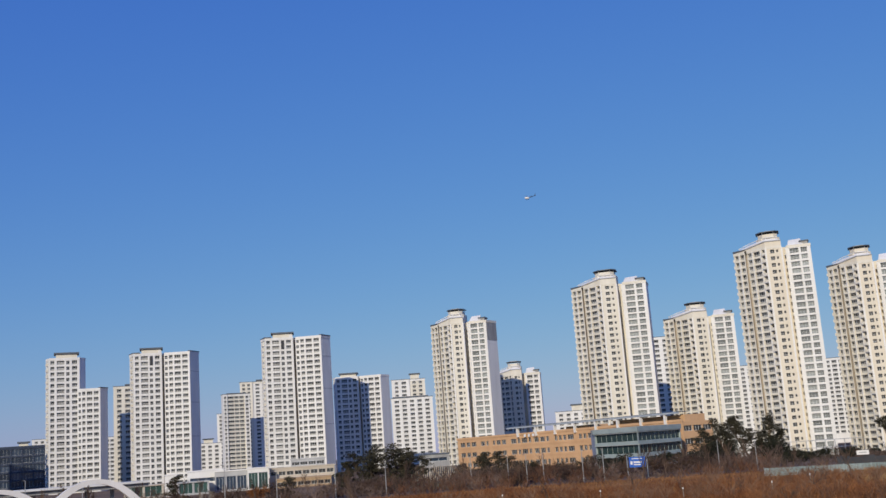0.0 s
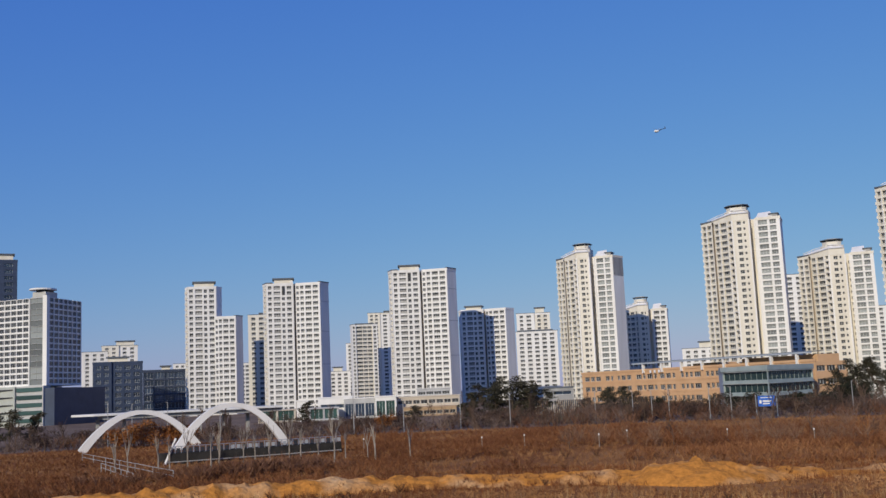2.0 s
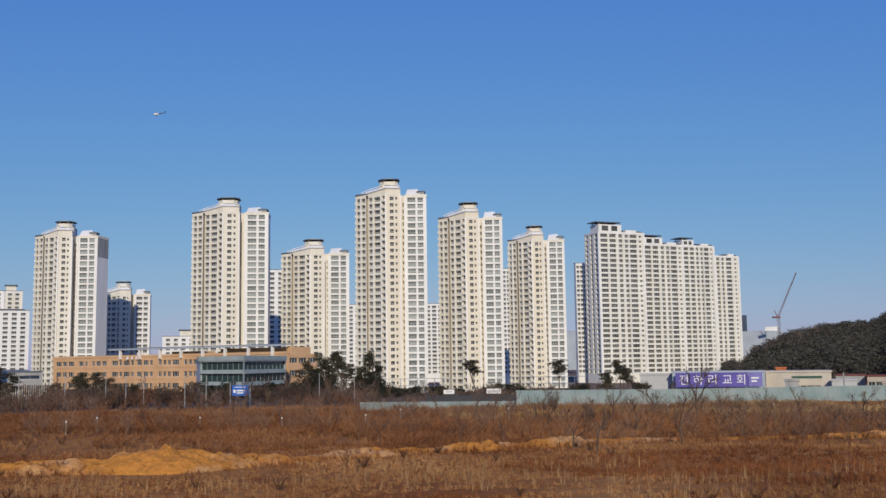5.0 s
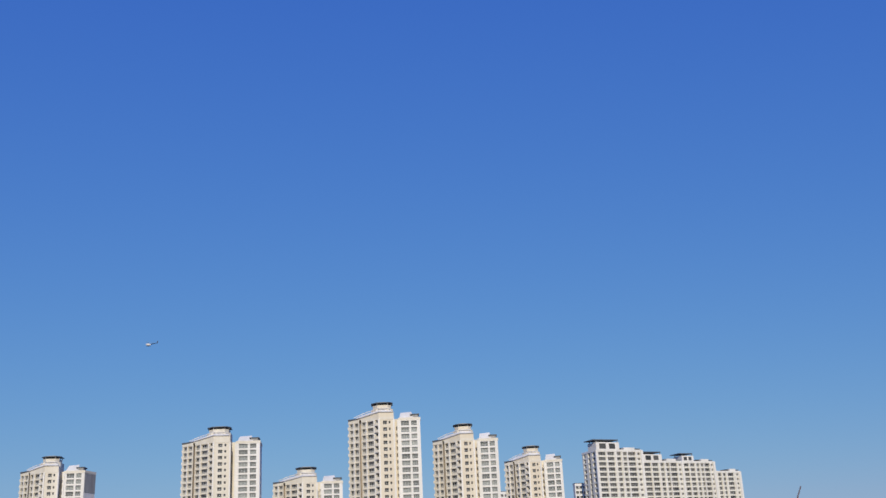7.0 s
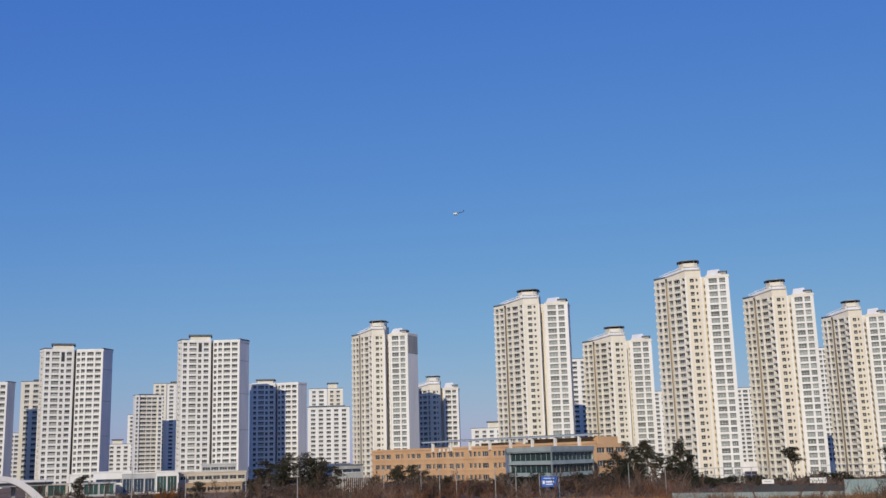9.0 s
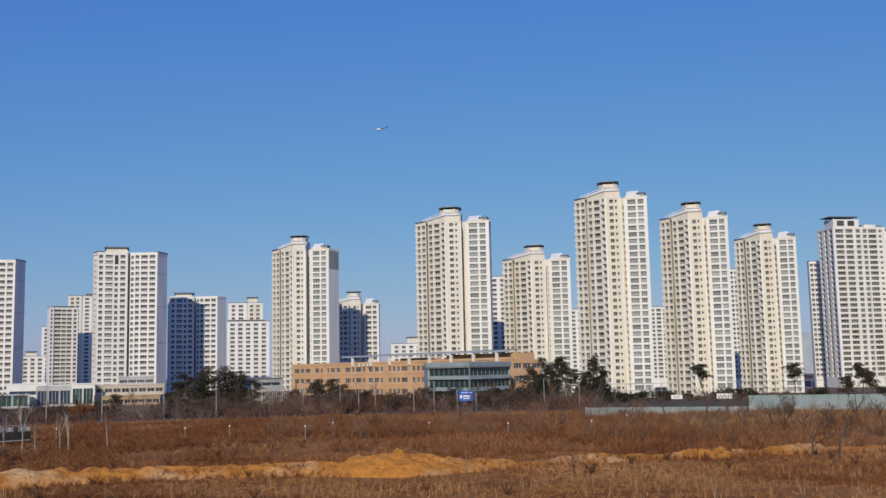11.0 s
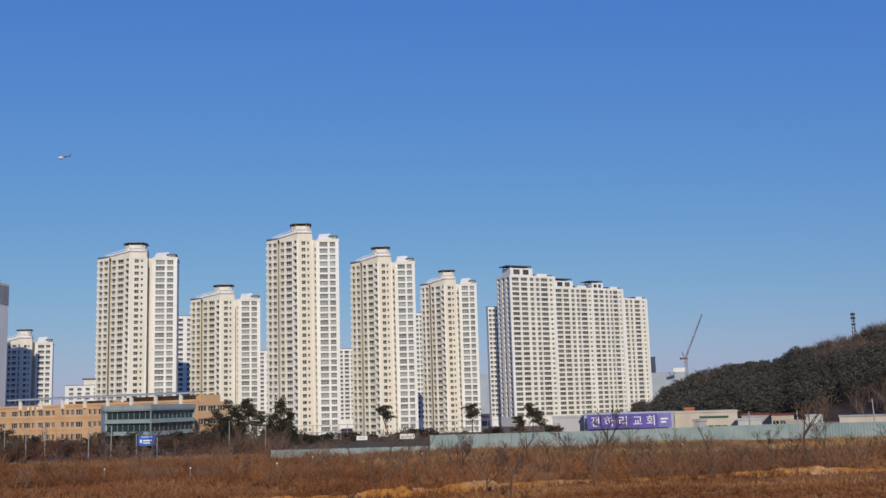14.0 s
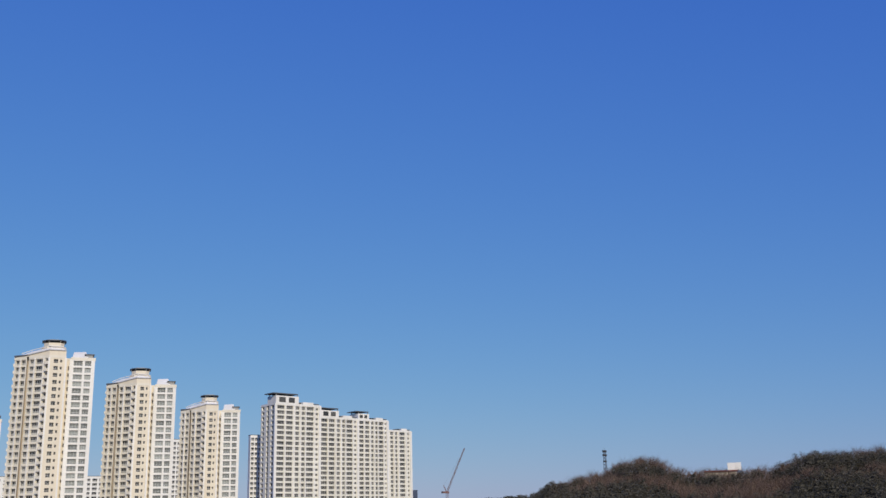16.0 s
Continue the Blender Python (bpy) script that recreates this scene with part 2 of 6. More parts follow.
def put_windows(parent, spots, pane=None, style="rail", most=300, joined=False):
    """Windows in their openings, each a part of its own up to a count, the rest as one part."""
    pane = pane or GLASS
    rest = Build()
    for i, (x, y, z, turn, w, h, own) in enumerate(spots):
        me = window_mesh(w, h, pane, own or style)
        if not joined and i < most:
            ob = new("window", me)
            ob.parent = parent
            ob.matrix_local = pose(x, y, z, 0, 0, turn)
        else:
            c, s = math.cos(radians(turn)), math.sin(radians(turn))
            base = len(rest.v)
            co = np.empty(len(me.vertices) * 3)
            me.vertices.foreach_get("co", co)
            co = co.reshape(-1, 3)
            rest.v += [(x + c * a - s * e, y + s * a + c * e, z + f) for a, e, f in co]
            for p in me.polygons:
                rest.f.append(tuple(base + k for k in p.vertices))
                rest.m.append(rest.slot(me.materials[p.material_index]))
    if rest.v:
        tagged(rest.part("windows_above", parent), kind="stuff")


def site(chain, r, az_left, az_right, turn):
    """Where a plan stands and by how much it is stretched to fill its plot between two bearings, its front at distance r."""
    az, k = (az_left + az_right) / 2, 1.0
    for _ in range(12):
        o = spot(az, r)
        a = radians(-az + turn)
        pts = [(o.x + k * (x * math.cos(a) - y * math.sin(a)), o.y + k * (x * math.sin(a) + y * math.cos(a))) for x, y in chain]
        got = [math.degrees(math.atan2(x, y)) for x, y in pts]
        lo, hi = min(got), max(got)
        k *= (az_right - az_left) / (hi - lo)
        az += ((az_left + az_right) - (lo + hi)) / 2
    return spot(az, r), -az + turn, k


def tower(name, label, r, az0, az1, turn, front, back, floors, fh=2.8, base=0.0, group="", style="rail", pane=None, joined=False, fins=False, wing=None, dark_top=False, win_h=2.0, sill=0.45, category="apartment tower"):
    """A block: front is a chain of (x, y, columns, wall) whose columns and wall serve the stretch to the next point; back closes the plan."""
    chain = [(p[0], p[1]) for p in front]
    at, rot, k = site(chain + list(back), r, az0, az1, turn)
    root = thing(name, label, category, at, rot, group)
    b = Build()
    P = [(x * k, y * k) for x, y in chain]
    Q = [(x * k, y * k) for x, y in back]
    top = base + floors * fh
    spots = []
    for i in range(len(P) - 1):
        ribs = [] if fins and i < 5 else None
        spots += [(i, s) for s in facade(b, P[i], P[i + 1], base, floors, fh, front[i][2], front[i][3], deep=0.6 if fins else 0.4, win_h=win_h, sill=sill, ribs=ribs)]
        rib_parts(root, ribs or [], base, top)
    plan = P + Q
    for i in range(len(P) - 1, len(plan)):
        a, c = plan[i], plan[(i + 1) % len(plan)]
        wall = front[-1][3]
        b.face([(a[0], a[1], base), (c[0], c[1], base), (c[0], c[1], top), (a[0], a[1], top)], wall)
    b.face([(p[0], p[1], top) for p in plan], CONCRETE)
    b.part("wall", root)
    pl = Build()
    pl.prism(plan, -6.0, base - 0.01, front[0][3])
    pl.part("plinth", root)
    # parapet that stands a little proud of the walls
    cx, cy = sum(p[0] for p in plan) / len(plan), sum(p[1] for p in plan) / len(plan)
    pb = Build()
    grow = [(cx + (x - cx) * 1.012, cy + (y - cy) * 1.012) for x, y in plan]
    pb.prism(grow, top - 0.15, top + 1.0, front[0][3], CONCRETE)
    pb.part("parapet", root)
    if dark_top:
        rb = Build()
        rb.prism([(cx + (x - cx) * 1.03, cy + (y - cy) * 1.03) for x, y in plan], top + 1.0, top + 1.35, ROOF)
        rb.part("roof_edge", root, "dark roof edge")
    # slim fins where the walls turn
    if fins:
        for i in range(5, len(P) - 1):
            x, y = P[i]
            nx, ny = x - cx, y - cy
            ln = math.hypot(nx, ny)
            fb = Build()
            fb.box(x - 0.35, x + 0.35, y - 0.45, y + 0.25, base, top, WHITE)
            fb.part("fin", root)
    if wing:
        put_windows(root, [s for i, s in spots if i == wing[0]], wing[1], "full", joined=joined)
        spots = [(i, s) for i, s in spots if i != wing[0]]
    put_windows(root, [s for _, s in spots], pane, style, joined=joined)
    return root, k, top


# ---- ground ----
def ground_height(x, y):
    """A flat field, with the bank on which the camera stands; past the road the housing estate lies lower."""
    d = math.hypot(x, y)
    az = math.degrees(math.atan2(x, y))
    low = min(max((d - 262) / 70, 0.0), max((1100 - d) / 340, 0.0), (az - 4.9) / 1.6, (26.6 - az) / 2.0, 1.0)
    low = max(0.0, low)
    low = low * low * (3 - 2 * low) * 5.2
    bank = max(0.0, min(1.0, (14 - d) / 10))
    bank = bank * bank * (3 - 2 * bank) * 6.0
    n = noise.noise((x * 0.05, y * 0.05, 0)) * 0.25 + noise.noise((x * 0.2, y * 0.2, 3)) * 0.10
    return bank + n * (1 if d < 195 else 0) - low


FIELD = mat("dry_field", (0.239, 0.091, 0.028), (0.367, 0.170, 0.057), 0.06, 0.95, fine=0.3, fine_scale=1.6, bump=0.2, contrast=(0.42, 0.6))


def build_ground():
    rings = [0, 5, 10, 15, 20, 25, 30, 36] + [36 + 3 * i for i in range(1, 60)] + [225, 240, 255, 268, 282, 296, 310, 324, 340, 380, 440, 560, 760, 1100, 1700, 2600, 4000]
    n = 360
    v, f = [], []
    for i, r in enumerate(rings):
        for k in range(n):
            a = 2 * math.pi * k / n
            x, y = r * math.sin(a), r * math.cos(a)
            v.append((x, y, ground_height(x, y)))
    for i in range(len(rings) - 1):
        for k in range(n):
            k2 = (k + 1) % n
            f.append((i * n + k, (i + 1) * n + k, (i + 1) * n + k2, i * n + k2))
    me = bpy.data.meshes.new("ground")
    me.from_pydata(v, [], f)
    me.materials.append(FIELD)
    me.materials.append(mat("dark_verge", (0.16, 0.115, 0.085), (0.23, 0.16, 0.11), 0.05, 0.95, fine=0.25, fine_scale=0.8))
    for p in me.polygons:
        if p.center.length > 197:
            p.material_index = 1
    ob = new("ground", me)
    for p in me.polygons:
        p.use_smooth = True
    return tagged(ob, "wide flat field of dry brown winter grass", "ground", kind="structure")


build_ground()

# ---- apartment towers ----
GROUP = "apartment towers behind the field"


def c_plan(a, b, w):
    """Two wings that meet at an angle: a is the wall left of the corner, b the bay right of it, w the far wing."""
    # the slot at x -10 gets a brown back wall to paint in its shade
    return ([(-15.1, 9.5, [(0.10, 0.46), (0.54, 0.90)], a), (-10.5, 6.3, [], a), (-10.2, 9.0, [], BROWN_PAINT_AND_SHADE), (-9.4, 8.4, [], a), (-9.7, 5.7, [(0.03, 0.26), (0.34, 0.68), (0.80, 0.95, "full", 2.1, 0.5)], a),
             (-2.2, 0.5, [(0.28, 0.54, "full", 1.55, 0.7), (0.66, 0.78, "plain", 1.1, 1.0)], b), (4.0, 1.2, [], b), (4.0, 7.5, [], b),
             (5.8, 7.5, [], w), (5.8, 4.4, [(0.13, 0.50), (0.59, 0.85)], w), (15.1, 4.4, [], w)], [(15.1, 16), (4, 20), (-8, 20), (-15.1, 14)])


def c_crown(root, k, top, wall):
    """Stepped roof: a parapet that climbs to the corner with white slopes behind it, a stair house with a raised dark cap, and a slanted hat on the wing."""
    outer = [(-15.1, 9.5, 1.0), (-10.3, 6.2, 1.5), (-2.2, 0.5, 3.0), (4.0, 1.2, 3.0), (4.0, 8.5, 2.6)]
    inner = [(-12.8, 11.2, 2.2), (-8.6, 8.8, 3.6), (-1.9, 2.8, 4.6), (2.6, 3.2, 4.4), (2.6, 9.0, 4.0)]
    O = [Vector((x * k, y * k, top + z)) for x, y, z in outer]
    I = [Vector((x * k, y * k, top + z)) for x, y, z in inner]
    for i in range(4):
        b = Build()
        lo = [Vector((O[j].x, O[j].y, top + 0.9)) for j in (i, i + 1)]
        b.face([lo[0], lo[1], O[i + 1], O[i]], wall)
        b.face([O[i], O[i + 1], I[i + 1], I[i]], WHITE)
        b.face([I[i], I[i + 1], (I[i + 1].x, I[i + 1].y, top + 0.9), (I[i].x, I[i].y, top + 0.9)], GREY_PAINT)
        b.part("roof_slope", root, "pale sloping roof edge")
        if i < 3:
            e = Build()
            e.beam(O[i] + Vector((0, -0.15, 0.1)), O[i + 1] + Vector((0, -0.15, 0.1)), 0.26, 0.26, ROOF if i == 0 else GREY_PAINT, 5)
            e.part("eave", root)
            e = Build()
            e.beam(I[i] + Vector((0, -0.6, 0.5)), I[i + 1] + Vector((0, -0.6, 0.5)), 0.16, 0.16, WHITE, 5)
            for u in (0.1, 0.5, 0.9):
                m = I[i].lerp(I[i + 1], u)
                e.beam(m - Vector((0, 0, 0.2)), m + Vector((0, -0.6, 0.5)), 0.09, 0.09, WHITE, 4)
            e.part("roof_rail", root)
    d = Build()
    d.prism([(x * k, y * k) for x, y in ((-15.4, 9.6), (-11.6, 6.9), (-10.6, 8.6), (-14.2, 11.4))], top + 1.3, top + 1.75, ROOF)
    d.part("roof_edge", root, "dark sloping roof edge")
    b = Build()
    lower = [(-5.4, 6.0), (-3.4, 3.2), (2.0, 2.9), (3.8, 5.0), (3.8, 12), (-5.4, 12)]
    upper = [(-4.6, 6.4), (-2.8, 4.0), (1.6, 3.8), (3.0, 5.4), (3.0, 11), (-4.6, 11)]
    b.prism([(x * k, y * k) for x, y in lower], top + 0.9, top + 5.0, wall, CONCRETE)
    b.prism([(x * k, y * k) for x, y in upper], top + 5.0, top + 6.7, wall, CONCRETE)
    b.part("stair_house", root)
    for x, y in upper:
        q = Build()
        q.beam((x * k, y * k, top + 6.6), (x * k, y * k, top + 7.6), 0.13, 0.13, CONCRETE, 5)
        q.part("cap_post", root)
    c = Build()
    c.prism([(k * (-0.8 + (x + 0.8) * 1.2), k * (7 + (y - 7) * 1.2)) for x, y in upper], top + 7.55, top + 7.85, ROOF)
    c.prism([(k * (-0.8 + (x + 0.8) * 0.7), k * (7 + (y - 7) * 0.7)) for x, y in upper], top + 7.85, top + 8.2, GREY_PAINT)
    c.part("roof_cap", root, "dark flat roof cap")
    h = Build()
    A = [Vector((x * k, y * k, top + z)) for x, y, z in ((6.4, 4.6, 1.0), (12.4, 4.6, 1.0), (11.6, 8.6, 4.1), (7.0, 8.6, 3.8))]
    h.face(A, WHITE)
    h.face([A[1], Vector((A[2].x, A[2].y, top + 1.0)), A[2]], GREY_PAINT)
    h.face([A[0], A[3], Vector((A[3].x, A[3].y, top + 1.0))], GREY_PAINT)
    h.face([A[2], Vector((A[2].x, A[2].y, top + 1.0)), Vector((A[3].x, A[3].y, top + 1.0)), A[3]], GREY_PAINT)
    h.part("wing_roof", root, "white slanted roof on the wing")
    h = Build()
    h.box(k * 11.6, k * 14.3, k * 5.2, k * 10.5, top + 1.0, top + 2.2, CONCRETE)
    h.box(k * 11.0, k * 14.8, k * 4.9, k * 11.0, top + 2.2, top + 2.65, ROOF)
    h.part("roof_box", root, "small dark-capped roof box")


LBL = "cream high-rise apartment tower with rows of windows and stepped roof"
for az0, az1, r, floors, turn, el, a, b_, w in (
        (-8.62, -5.02, 518, 25, -14, 6.85, IVORY, IVORY, WHITE), (-0.72, 3.44, 492, 28, -6, 8.30, IVORY, IVORY, WHITE), (4.06, 7.74, 508, 22, -1, 6.08, IVORY, IVORY, WHITE),
        (8.12, 12.04, 446, 28, 0, 9.30, IVORY, CREAM, WHITE), (12.70, 16.24, 462, 25, 0, 7.98, IVORY, CREAM, WHITE), (16.54, 19.64, 500, 23, 0, 6.66, IVORY, CREAM, WHITE)):
    fr, bk = c_plan(a, b_, w)
    # the towers on the lower ground have two storeys more
    base = -5.0 if az0 > 4 else 0.0
    floors += 2 if az0 > 4 else 0
    if az0 < -8:
        bk = [(18.2, 14)] + bk[1:]
    # the wing's panes have their bright reflection put into a paler base colour
    root, k, top = tower("apartment_tower", LBL, r, az0, az1, turn, fr, bk, floors, fh=(EYE + (r + 3) * TAN(el) - 1 - base) / floors, base=base, group=GROUP, fins=True, wing=(9, PALE_GLASS))
    c_crown(root, k, top, b_)
    high = (top - base) / floors
    balconies(root, (-9.7 * k, 5.7 * k), (-2.2 * k, 0.5 * k), 0.91, base, floors, high, 1.5)
    balconies(root, (-15.1 * k, 14 * k), (-15.1 * k, 9.5 * k), 0.75, base, floors, high, 1.6, 0.4)
    balconies(root, (5.8 * k, 7.5 * k), (5.8 * k, 4.4 * k), 0.6, base, floors, high, 1.5, 0.8)
    if az0 < -8:
        pb = Build()
        pb.prism([(k * x, k * y) for x, y in ((15.3, 4.6), (18.3, 13.8), (18.1, 13.9), (15.1, 4.7))], top - 9.0, top - 0.4, CONCRETE)
        pb.part("grey_panel", root, "grey panel high on the blank end wall")

LBL_B = "white slab apartment tower with two bays and a dark roof edge"


def flat_crown(root, k, top, x0, x1, y0, y1, h=3.2, cap=True):
    b = Build()
    b.box(x0 * k, x1 * k, y0 * k, y1 * k, top + 0.4, top + h, IVORY)
    b.part("stair_house", root)
    if cap:
        c = Build()
        c.box(x0 * k - 0.9, x1 * k + 0.9, y0 * k - 0.9, y1 * k + 0.9, top + h, top + h + 0.7, ROOF)
        c.part("roof_cap", root, "dark flat roof cap")


B_LEFT = [(0.04, 0.17), (0.25, 0.50, "balcony"), (0.56, 0.67, "full", 1.7, 0.6), (0.75, 0.92)]
B_RIGHT = [(0.03, 0.13, "full", 1.6, 0.6), (0.19, 0.33), (0.40, 0.64), (0.71, 0.92)]


def b_plan(w=WHITE, v=WHITE, side=WHITE):
    """Two bays that meet in a slot painted brown for shade: the right one comes forward and ends in a blank wall."""
    return ([(-16.5, 7, [(0.2, 0.4), (0.6, 0.8)], v), (-14.2, 0, B_LEFT, v), (-0.6, 0.6, [], w), (-0.6, 4.4, [], BROWN_PAINT_AND_SHADE), (0.5, 4.4, [], w), (0.5, 1.6, B_RIGHT, w), (13.0, -1.6, [], side), (17.8, 6.0, [], side)], [(12, 16), (-12, 16)])


def b_crown(root, k, top, fh):
    """Roof of a two-bay tower: capped stair house, dark edges at both ends, a dark box for the shaded opening under the
    roof.
    """
    flat_crown(root, k, top, -10.5, -1.0, 2.0, 10.0, 3.1)
    for plan in ((((-16.8, 7.2), (-14.5, -0.3), (-11.2, -0.2), (-12.5, 8.0)), ((13.2, -1.9), (18.1, 5.9), (16.0, 7.0), (12.2, -0.6)))):
        b = Build()
        b.prism([(x * k, y * k) for x, y in plan], top + 1.0, top + 1.45, ROOF)
        b.part("roof_edge", root, "dark roof edge")
    b = Build()
    b.box(-2.4 * k, -0.8 * k, 1.2 * k, 6 * k, top + 0.6, top + 2.3, WHITE)
    b.part("roof_box", root)
    # a flat dark box, a little proud, stands in for the opening's shade
    b = Build()
    b.box(-6.5 * k, -5.0 * k, 0.2 * k, 0.5 * k, top - 2 * fh + 0.5, top - 0.5, DARK)
    b.part("louvre", root, "dark box for the shade of a tall opening under the roof")
    # grey joints across the blank end wall
    for z in (0.36, 0.62, 0.86):
        b = Build()
        b.prism([(x * k, y * k) for x, y in ((13.2, -1.42), (17.9, 6.02), (17.7, 6.15), (13.05, -1.3))], top * z, top * z + 0.25, GREY_PAINT)
        b.part("wall_joint", root)


for az0, az1, r, floors, el in ((-24.82, -21.26, 540, 23, 6.13), (-17.95, -14.2, 536, 25, 6.63)):
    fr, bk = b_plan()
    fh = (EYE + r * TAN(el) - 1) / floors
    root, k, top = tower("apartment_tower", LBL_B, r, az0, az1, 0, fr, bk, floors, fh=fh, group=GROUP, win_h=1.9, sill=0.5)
    b_crown(root, k, top, fh)
    balconies(root, (-16.5 * k, 7 * k), (-14.2 * k, 0), 0.5, 0, floors, fh, 2.0, 0.7)

# the tower with a lower wing
fr = [(-8.9, 6, [(0.2, 0.4), (0.6, 0.8)], WHITE), (-7.2, 0, B_LEFT, WHITE), (7.6, 0, [], WHITE), (10.6, 4.5, [], WHITE)]
root, k, top = tower("apartment_tower", LBL_B, 540, -28.95, -27.02, 0, fr, [(7, 15), (-6, 15)], 23, fh=2.78, group=GROUP, win_h=1.9, sill=0.5)
flat_crown(root, k, top, -4, 6.5, 1.5, 10, 3.0)
balconies(root, (-8.9 * k, 6 * k), (-7.2 * k, 0), 0.5, 0, 23, 2.78, 2.0, 0.7)
fr = [(-6.5, 1.6, B_RIGHT, WHITE), (4.6, 0, [], WHITE), (8.4, 5.5, [], WHITE)]
root, k, top = tower("apartment_tower", "white lower apartment wing with grey end wall", 538, -27.4, -25.93, 0, fr, [(4, 12), (-6, 12)], 17, fh=2.85, group=GROUP, win_h=1.9, sill=0.5)
b = Build()
b.prism([(x * k, y * k) for x, y in ((4.8, -0.3), (8.7, 5.4), (7.0, 6.5), (3.6, 0.9))], top + 1.0, top + 1.4, ROOF)
b.part("roof_edge", root, "dark roof edge")

# towers of the second row
def slab(az0, az1, r, z_top, cols, walls=(WHITE,), fh=2.8, turn=0.0, depth=14.0, label="", crown=None, name="apartment_tower", joined=True, category="apartment tower", pane=None, style="rail", step=1.2, win_h=1.95):
    floors = max(2, round(z_top / fh))
    width = 30.0
    n = len(cols)
    tot = sum(sum(abs(c) for c in cc) + 1 for cc in cols)
    fr, x = [], -width / 2
    for i, cc in enumerate(cols):
        wd = width * (sum(abs(c) for c in cc) + 1) / tot
        off = step * (i % 2)
        w = walls[i % len(walls)]
        fr.append((x, off, cc, w))
        x += wd
        fr.append((x, off, [], w))
    root, k, top = tower(name, label or "white apartment block behind the front row", r, az0, az1, turn, fr, [(width / 2, depth), (-width / 2, depth)], floors, fh=z_top / floors, group=GROUP if category == "apartment tower" else "", joined=joined, pane=pane, style=style, category=category, win_h=win_h, dark_top=category == "apartment tower")
    if crown:
        flat_crown(root, k, top, *crown)
    return root, k, top


up = lambda el, r: EYE + r * TAN(el)
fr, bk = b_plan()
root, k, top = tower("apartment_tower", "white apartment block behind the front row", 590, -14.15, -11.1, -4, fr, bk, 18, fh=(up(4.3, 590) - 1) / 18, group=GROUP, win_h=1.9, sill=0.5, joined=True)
flat_crown(root, k, top, -11.5, -2.0, 2.0, 10.0, 2.5)
slab(-11.05, -8.8, 700, up(2.85, 700), [[2.0, 2.0, 2.0, 2.0, 2.0]], (WHITE,), label="white low apartment block with a dark flat roof", crown=(-13, 11, 1.5, 11, 1.4))
slab(-10.98, -9.15, 730, up(3.85, 730), [[1.6, 2.2], [1.6, 1.6]], (WHITE, IVORY), crown=(2, 10, 3, 11, 4.5))
fr, bk = c_plan(IVORY, IVORY, WHITE)
root, k, top = tower("apartment_tower", "white apartment block behind the front row", 588, -5.45, -2.8, -4, fr, bk, 16, fh=(up(3.85, 588) - 1) / 16, group=GROUP, joined=True)
c_crown(root, k, top, IVORY)
slab(3.2, 4.3, 610, up(5.05, 610), [[2.0, 1.6]], (WHITE,))
slab(-2.2, -0.4, 720, up(1.5, 720), [[1.8, 1.8, 1.8, 1.8]], (WHITE,), label="white low apartment block with slate roof", crown=(0, 10, 3, 11, 5))
slab(7.6, 8.4, 700, up(3.15, 700), [[1.6, 1.6]], (WHITE,))
slab(11.9, 12.9, 700, up(3.15, 700), [[1.6, 2.0, 1.6]], (WHITE,))
slab(16.1, 16.7, 640, up(5.0, 640), [[1.6, 1.6]], (WHITE,))
slab(-25.65, -24.6, 600, up(4.35, 600), [[1.6, 2.0]], (IVORY,), crown=(4, 14, 3, 11, 1.6))
slab(-26.1, -25.6, 760, up(1.8, 760), [[1.6, 1.6]], (WHITE,))
slab(-21.4, -20.2, 800, up(1.15, 800), [[1.8, 1.8, 1.8]], (WHITE,), crown=(-8, 4, 3, 9, 4))
slab(-20.15, -18.66, 760, up(3.65, 760), [[1.0], [3.0, 2.2, 2.2], [1.4]], (WHITE, IVORY, WHITE), turn=10, crown=(-9, 10, 2, 10, 1.2))
slab(-19.15, -17.6, 800, up(4.25, 800), [[1.4, 1.4], [2.0, 2.0]], (IVORY, WHITE), crown=(3, 14, 3, 11, 2))
slab(-20.4, -20.0, 830, up(2.65, 830), [[1.4]], (WHITE,))
slab(-34.2, -32.9, 760, up(2.65, 760), [[1.6, 1.6, 1.6]], (WHITE,))
slab(-33.2, -31.4, 780, up(2.95, 780), [[1.6, 1.6], [1.8, 1.8]], (IVORY, WHITE), crown=(-3, 12, 3, 10, 4))
slab(-29.6, -28.6, 860, up(1.9, 860), [[1.6, 1.6, 1.6]], (WHITE,))

